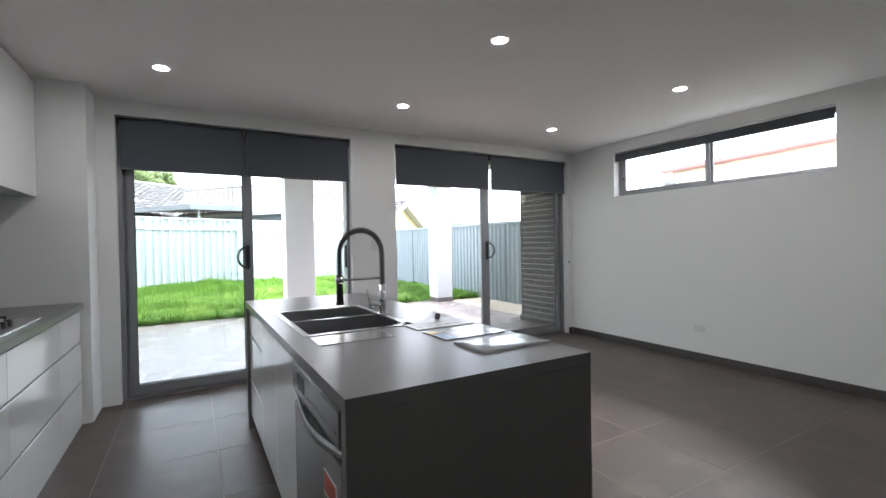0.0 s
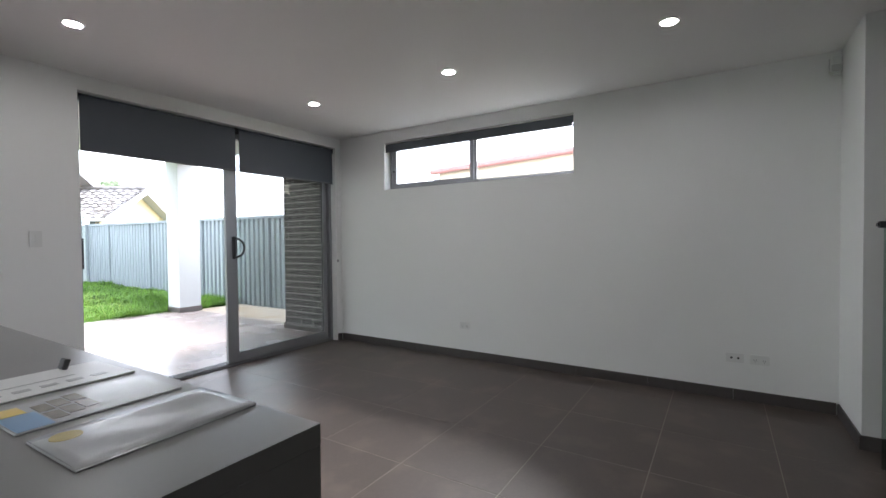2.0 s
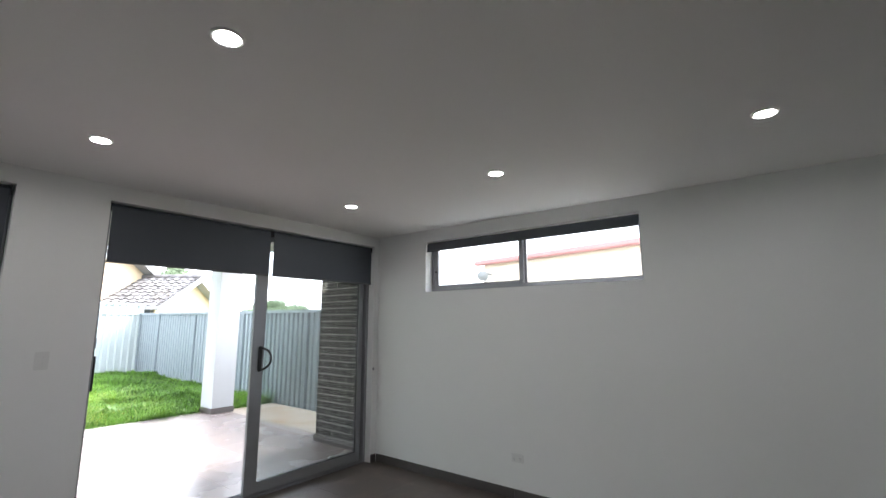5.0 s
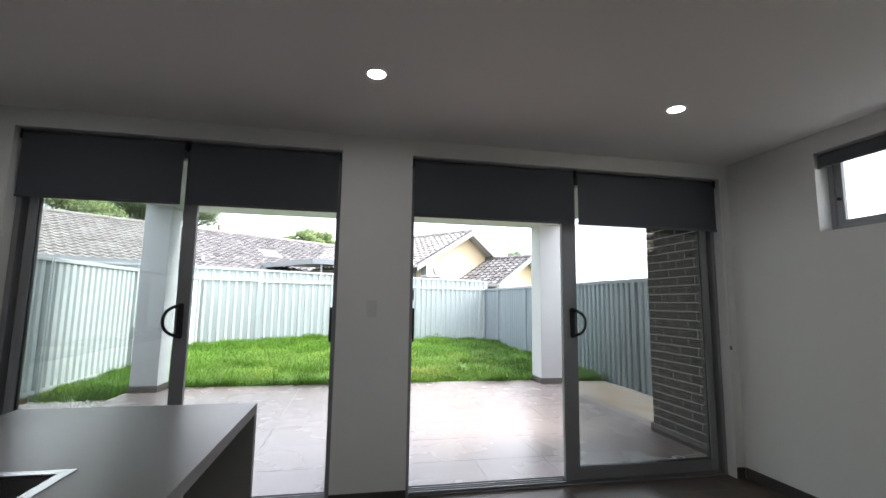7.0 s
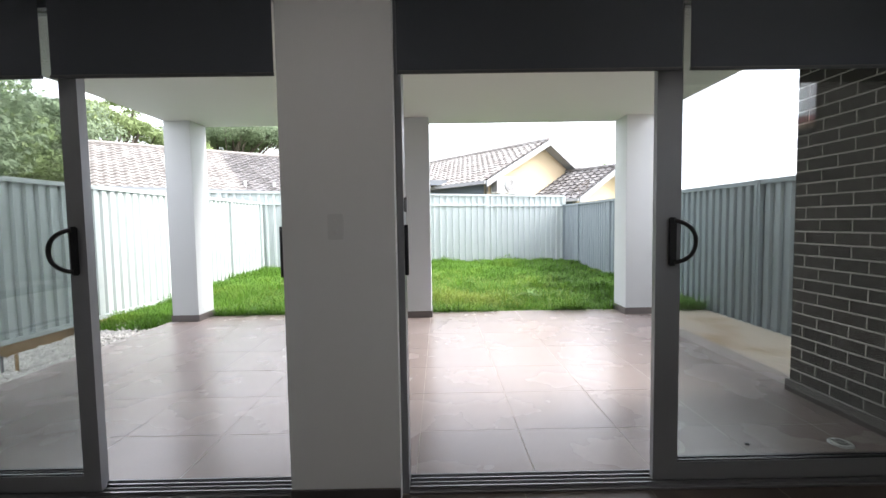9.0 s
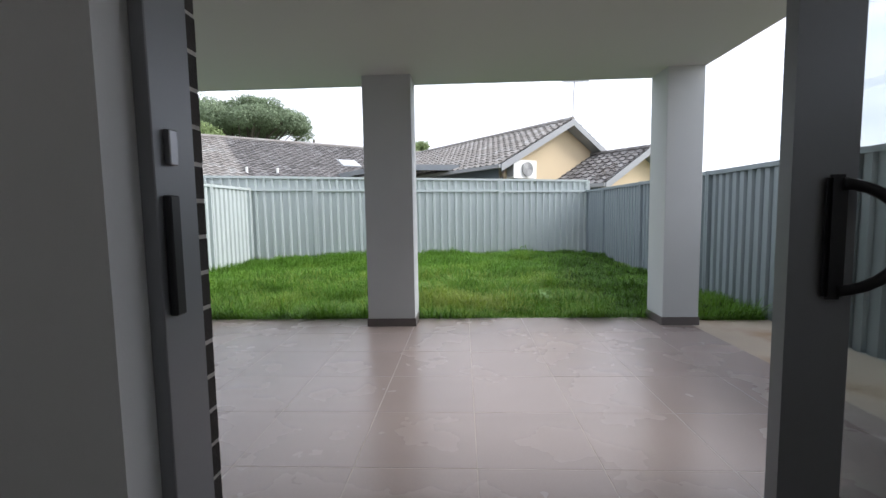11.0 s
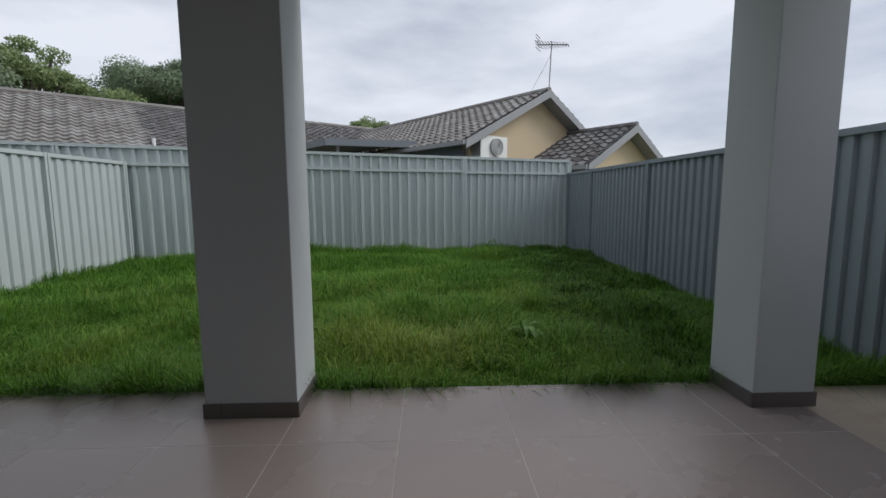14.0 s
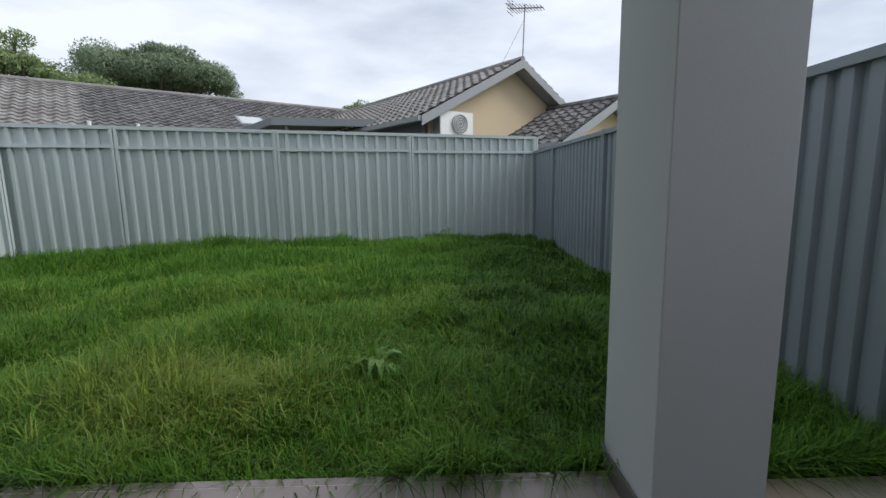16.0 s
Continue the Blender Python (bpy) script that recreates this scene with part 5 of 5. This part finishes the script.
tree("airy light green tree behind the long roof", -17.1, 33.0, 9.7, 3.1, 7.0, 0.8, 12, LEAF2, 16000, 0.10, 42, 10)
tree("bushy light green tree", -12.6, 33.0, 7.0, 2.4, 5.2, 0.8, 15, LEAF2, 13000, 0.10, 32)
tree("dense dark green tree beyond the side fence", -11.5, 15.0, 7.4, 4.0, 2.6, 0.95, 13, LEAF, 42000, 0.10, 75)
tree("dense green tree beyond the side fence", -14.5, 19.5, 7.6, 4.4, 3.0, 0.9, 14, LEAF2, 42000, 0.10, 75)
tree("tall green tree beyond the side fence", -15.0, 24.5, 8.6, 3.6, 4.0, 0.9, 16, LEAF, 30000, 0.10, 60)
tree("wide distant tree between the roofs", -2.7, 62.0, 10.4, 3.3, 8.2, 0.8, 17, LEAF2, 9000, 0.16, 36)
tree("distant tree beyond the porch roof", 25.2, 60.0, 8.2, 2.6, 6.2, 0.8, 18, LEAF, 6000, 0.16, 26)
tree("low distant trees beyond the side fence", 38.5, 60.0, 4.7, 4.2, 2.4, 0.9, 19, LEAF, 8000, 0.18, 34)

# broad-leaved weeds in the lawn: drooping rosettes of pointed leaves on thin stalks
def weed(x, y, seed, leaves, reach, label):
    z0 = ground_z(x, y)
    wd = thing("weed", label, "weed", "weeds in the lawn", at=(x, y, z0))
    r_ = random.Random(seed)
    stalks, blades = [], bmesh.new()
    o = Vector((x, y, z0))
    for q in range(leaves):
        a, ln, up = r_.uniform(0, 6.28), reach * r_.uniform(0.5, 1.0), reach * r_.uniform(0.7, 1.25)
        d, sd = Vector((math.cos(a), math.sin(a), 0)), Vector((-math.sin(a), math.cos(a), 0))
        base_ = o + d * ln * 0.25 + Vector((0, 0, up * 0.8))
        stalks.append(tube([o, o + d * ln * 0.1 + Vector((0, 0, up * 0.5)), base_], 0.0022, 5))
        w = ln * r_.uniform(0.10, 0.17)
        line = [base_, base_ + d * ln * 0.3 + Vector((0, 0, up * 0.16)), base_ + d * ln * 0.6 + Vector((0, 0, up * 0.08)), base_ + d * ln * 0.9 - Vector((0, 0, up * 0.18))]
        rows3 = [[blades.verts.new(p - sd * w * f + Vector((0, 0, 0.2 * w * f))), blades.verts.new(p), blades.verts.new(p + sd * w * f + Vector((0, 0, 0.2 * w * f)))] for p, f in zip(line, (0.25, 1.0, 0.75, 0.05))]
        for u_, v_ in zip(rows3, rows3[1:]):
            for k in range(2):
                blades.faces.new((u_[k], u_[k + 1], v_[k + 1], v_[k]))
    part("stalks", merge(*stalks), WEED, wd)
    part("leaves", blades, WEED, wd, "pale pointed leaves")


weed(5.50, 11.40, 1, 24, 0.20, "pale broad-leaved weed standing in the lawn")
weed(5.95, 11.15, 2, 12, 0.11, "small pale weed in the lawn by the clover")
weed(6.15, 11.05, 3, 9, 0.09, "small pale weed in the lawn by the clover")
weed(4.35, 11.95, 4, 10, 0.11, "small pale weed in the long grass")
weed(6.10, 17.35, 5, 8, 0.22, "thin weed at the foot of the back fence")

# floor waste in the patio and a pebble beside it
dr = thing("floor_drain", "round white floor waste with a dark grate in the patio tiles", "drain", at=(6.29, 6.446, 0))
part("ring", cyl((6.29, 6.446, 0.0), (6.29, 6.446, 0.008), 0.062, 0.056, seg=24), PLASTIC, dr, "white plastic ring")
part("grate", boxes(*[((6.262, 6.412 + 0.015 * k, 0.008), (6.318, 6.420 + 0.015 * k, 0.0095)) for k in range(5)]), BLACK, dr, "dark slotted grate")
bm = bmesh.new()
bmesh.ops.create_icosphere(bm, subdivisions=2, radius=0.011)
for v in bm.verts:
    v.co = Vector((v.co.x * 1.3 + 5.749, v.co.y + 6.448, (v.co.z + 0.011) * 0.7))
solid("stone_chip", bm, BLACK, "small dark stone lying on the patio tiles", "stone")

# short pipes and a peg standing in the pebbles
for x, y, hh, rad, mt_, nm, lb in ((-0.465, 8.35, 0.15, 0.014, GREYPRINT, "pipe_stub", "short dark pipe stub standing in the pebbles"), (-0.405, 8.37, 0.17, 0.014, GREYPRINT, "pipe_stub", "short dark pipe stub standing in the pebbles")):
    st = thing(nm, lb, "pipe", "pipe stubs in the pebbles", at=(x, y, side_z(x, y)))
    part("tube", cyl((x, y, side_z(x, y) - 0.03), (x, y, side_z(x, y) + hh), rad, seg=12), mt_, st)
    part("cap", cyl((x, y, side_z(x, y) + hh), (x, y, side_z(x, y) + hh + 0.012), rad * 1.25, seg=12), BLACK, st)
peg = box((-0.29, 8.378, side_z(0, 8.4) - 0.03), (-0.262, 8.405, side_z(0, 8.4) + 0.20), 0.004)
solid("timber_peg", peg, TIMBER, "short timber survey peg standing in the pebbles", "peg")

# ---- tiles and bricks, piece by piece ----


def tiled(parent, x0, x1, y0, y1, px, py, ox, oy, mat, joint, thick=0.012, name="tile"):
    """Square tiles on one grid, cut at the edges."""
    cache = {}
    i0, j0 = math.floor((x0 - ox) / px), math.floor((y0 - oy) / py)
    i = i0
    while ox + i * px < x1 - 0.01:
        j = j0
        while oy + j * py < y1 - 0.01:
            a, b = max(x0, ox + i * px + joint / 2), min(x1, ox + (i + 1) * px - joint / 2)
            c, d = max(y0, oy + j * py + joint / 2), min(y1, oy + (j + 1) * py - joint / 2)
            if b - a > 0.02 and d - c > 0.02:
                key = (round(b - a, 4), round(d - c, 4))
                if key not in cache:
                    bm = bmesh.new()
                    w, h, e = key[0] / 2, key[1] / 2, 0.0005
                    lo = [bm.verts.new((sx * w, sy * h, -thick)) for sx, sy in ((-1, -1), (1, -1), (1, 1), (-1, 1))]
                    md = [bm.verts.new((sx * w, sy * h, -e)) for sx, sy in ((-1, -1), (1, -1), (1, 1), (-1, 1))]
                    tp_ = [bm.verts.new((sx * (w - e), sy * (h - e), 0)) for sx, sy in ((-1, -1), (1, -1), (1, 1), (-1, 1))]
                    bm.faces.new(tp_)
                    for q in range(4):
                        bm.faces.new((lo[q], lo[(q + 1) % 4], md[(q + 1) % 4], md[q]))
                        bm.faces.new((md[q], md[(q + 1) % 4], tp_[(q + 1) % 4], tp_[q]))
                    cache[key] = mesh_of(name, bm, mat)
                ob = new(name, cache[key])
                ob.parent = parent
                ob.location = ((a + b) / 2, (c + d) / 2, random.uniform(-0.0001, 0.0003))
            j += 1
        i += 1


tiled(floor, X0, X1, Y0, 6.045, 0.613, 0.602, 3.775, 5.81, TILE_IN, 0.004)
tiled(patio, PX0, PX1, 6.20, PY1, 0.616, 0.612, 3.858, 6.694, TILE_OUT, 0.005)


def brick_face(wall, o, u, n, length, height, start=0.0, mat=BRICK):
    """Stretcher bond on a plane from o along u, facing n; every brick proud of the mortar."""
    u, n = Vector(u), Vector(n)
    up = Vector((0, 0, 1))
    L, H, J = 0.230, 0.076, 0.010
    cache = {}
    row = 0
    z = J
    while z + 0.02 < height:
        h = min(H, height - z)
        x = -(L + J) / 2 if row % 2 else 0.0
        x += start
        while x < length - 0.01:
            a, b = max(0.0, x), min(length, x + L)
            if b - a > 0.02:
                key = (round(b - a, 3), round(h, 3))
                if key not in cache:
                    bm = bmesh.new()
                    e, dpt = 0.0010, 0.0022
                    w_, h_ = key[0] / 2, key[1] / 2
                    bk = [bm.verts.new(u * (sx * w_) + up * (sz * h_)) for sx, sz in ((-1, -1), (1, -1), (1, 1), (-1, 1))]
                    ft = [bm.verts.new(u * (sx * (w_ - e)) + up * (sz * (h_ - e)) + n * dpt) for sx, sz in ((-1, -1), (1, -1), (1, 1), (-1, 1))]
                    bm.faces.new(ft)
                    for q in range(4):
                        bm.faces.new((bk[q], bk[(q + 1) % 4], ft[(q + 1) % 4], ft[q]))
                    cache[key] = mesh_of("brick", finish(bm), mat)
                ob = new("brick", cache[key])
                ob.parent = wall
                ob.location = Vector(o) + u * ((a + b) / 2) + up * (z + h / 2) + n * random.uniform(-0.001, 0.001)
            x += L + J
        z += H + J
        row += 1


WY = 7.25
wr = solid("wall_wing_right", box((6.63, YOUT - 0.11, 0), (6.86, WY - 0.009, ZS - 0.002)), MORTAR, "dark brown brick wing wall with pale mortar", "wall", kind="structure")
brick_face(wr, (6.63, YOUT - 0.1, 0.08), (0, 1, 0), (-1, 0, 0), WY - 0.009 - YOUT + 0.1, ZS - 0.1)
brick_face(wr, (6.63, WY - 0.009, 0.08), (1, 0, 0), (0, 1, 0), 0.23, ZS - 0.1)
skirting("baseboard", (6.606, YOUT - 0.09, 0), (6.619, WY + 0.012, 0.09), "taupe porcelain skirting tile under the bricks", SKIRT_OUT)
skirting("baseboard", (6.62, WY + 0.002, 0), (6.87, WY + 0.012, 0.09), "taupe porcelain skirting tile under the bricks", SKIRT_OUT)
XL = 0.50
wlf = solid("wall_wing_left", box((XL - 0.24, YOUT - 0.11, 0), (XL - 0.009, WY - 0.009, ZS - 0.002)), MORTAR, "dark brown brick wing wall with pale mortar", "wall", kind="structure")
brick_face(wlf, (XL - 0.009, YOUT - 0.1, 0.08), (0, 1, 0), (1, 0, 0), WY - 0.009 - YOUT + 0.1, ZS - 0.1)
brick_face(wlf, (XL - 0.239, WY - 0.009, 0.08), (1, 0, 0), (0, 1, 0), 0.23, ZS - 0.1)
wp = solid("wall_pier", boxes(((D1[1] + 0.009, YOUT - 0.11, 0), (D2[0] - 0.009, YOUT - 0.009, ZC)), ((XL, YOUT - 0.11, 0), (D1[0] - 0.009, YOUT - 0.009, ZC)), ((D2[1] + 0.009, YOUT - 0.11, 0), (6.62, YOUT - 0.009, ZC))), MORTAR, "dark brown brick pier between the doors", "wall", kind="structure")
brick_face(wp, (D1[1] + 0.009, YOUT - 0.009, 0), (1, 0, 0), (0, 1, 0), D2[0] - D1[1] - 0.018, ZC)
brick_face(wp, (D2[0] - 0.009, YOUT - 0.1, 0), (0, 1, 0), (1, 0, 0), 0.091, ZC)
brick_face(wp, (D1[1] + 0.009, YOUT - 0.1, 0), (0, 1, 0), (-1, 0, 0), 0.091, ZC)
brick_face(wp, (XL, YOUT - 0.009, 0), (1, 0, 0), (0, 1, 0), D1[0] - XL - 0.009, ZC)
brick_face(wp, (D1[0] - 0.009, YOUT - 0.1, 0), (0, 1, 0), (1, 0, 0), 0.091, ZC)
brick_face(wp, (D2[1] + 0.009, YOUT - 0.1, 0), (0, 1, 0), (-1, 0, 0), 0.091, ZC)
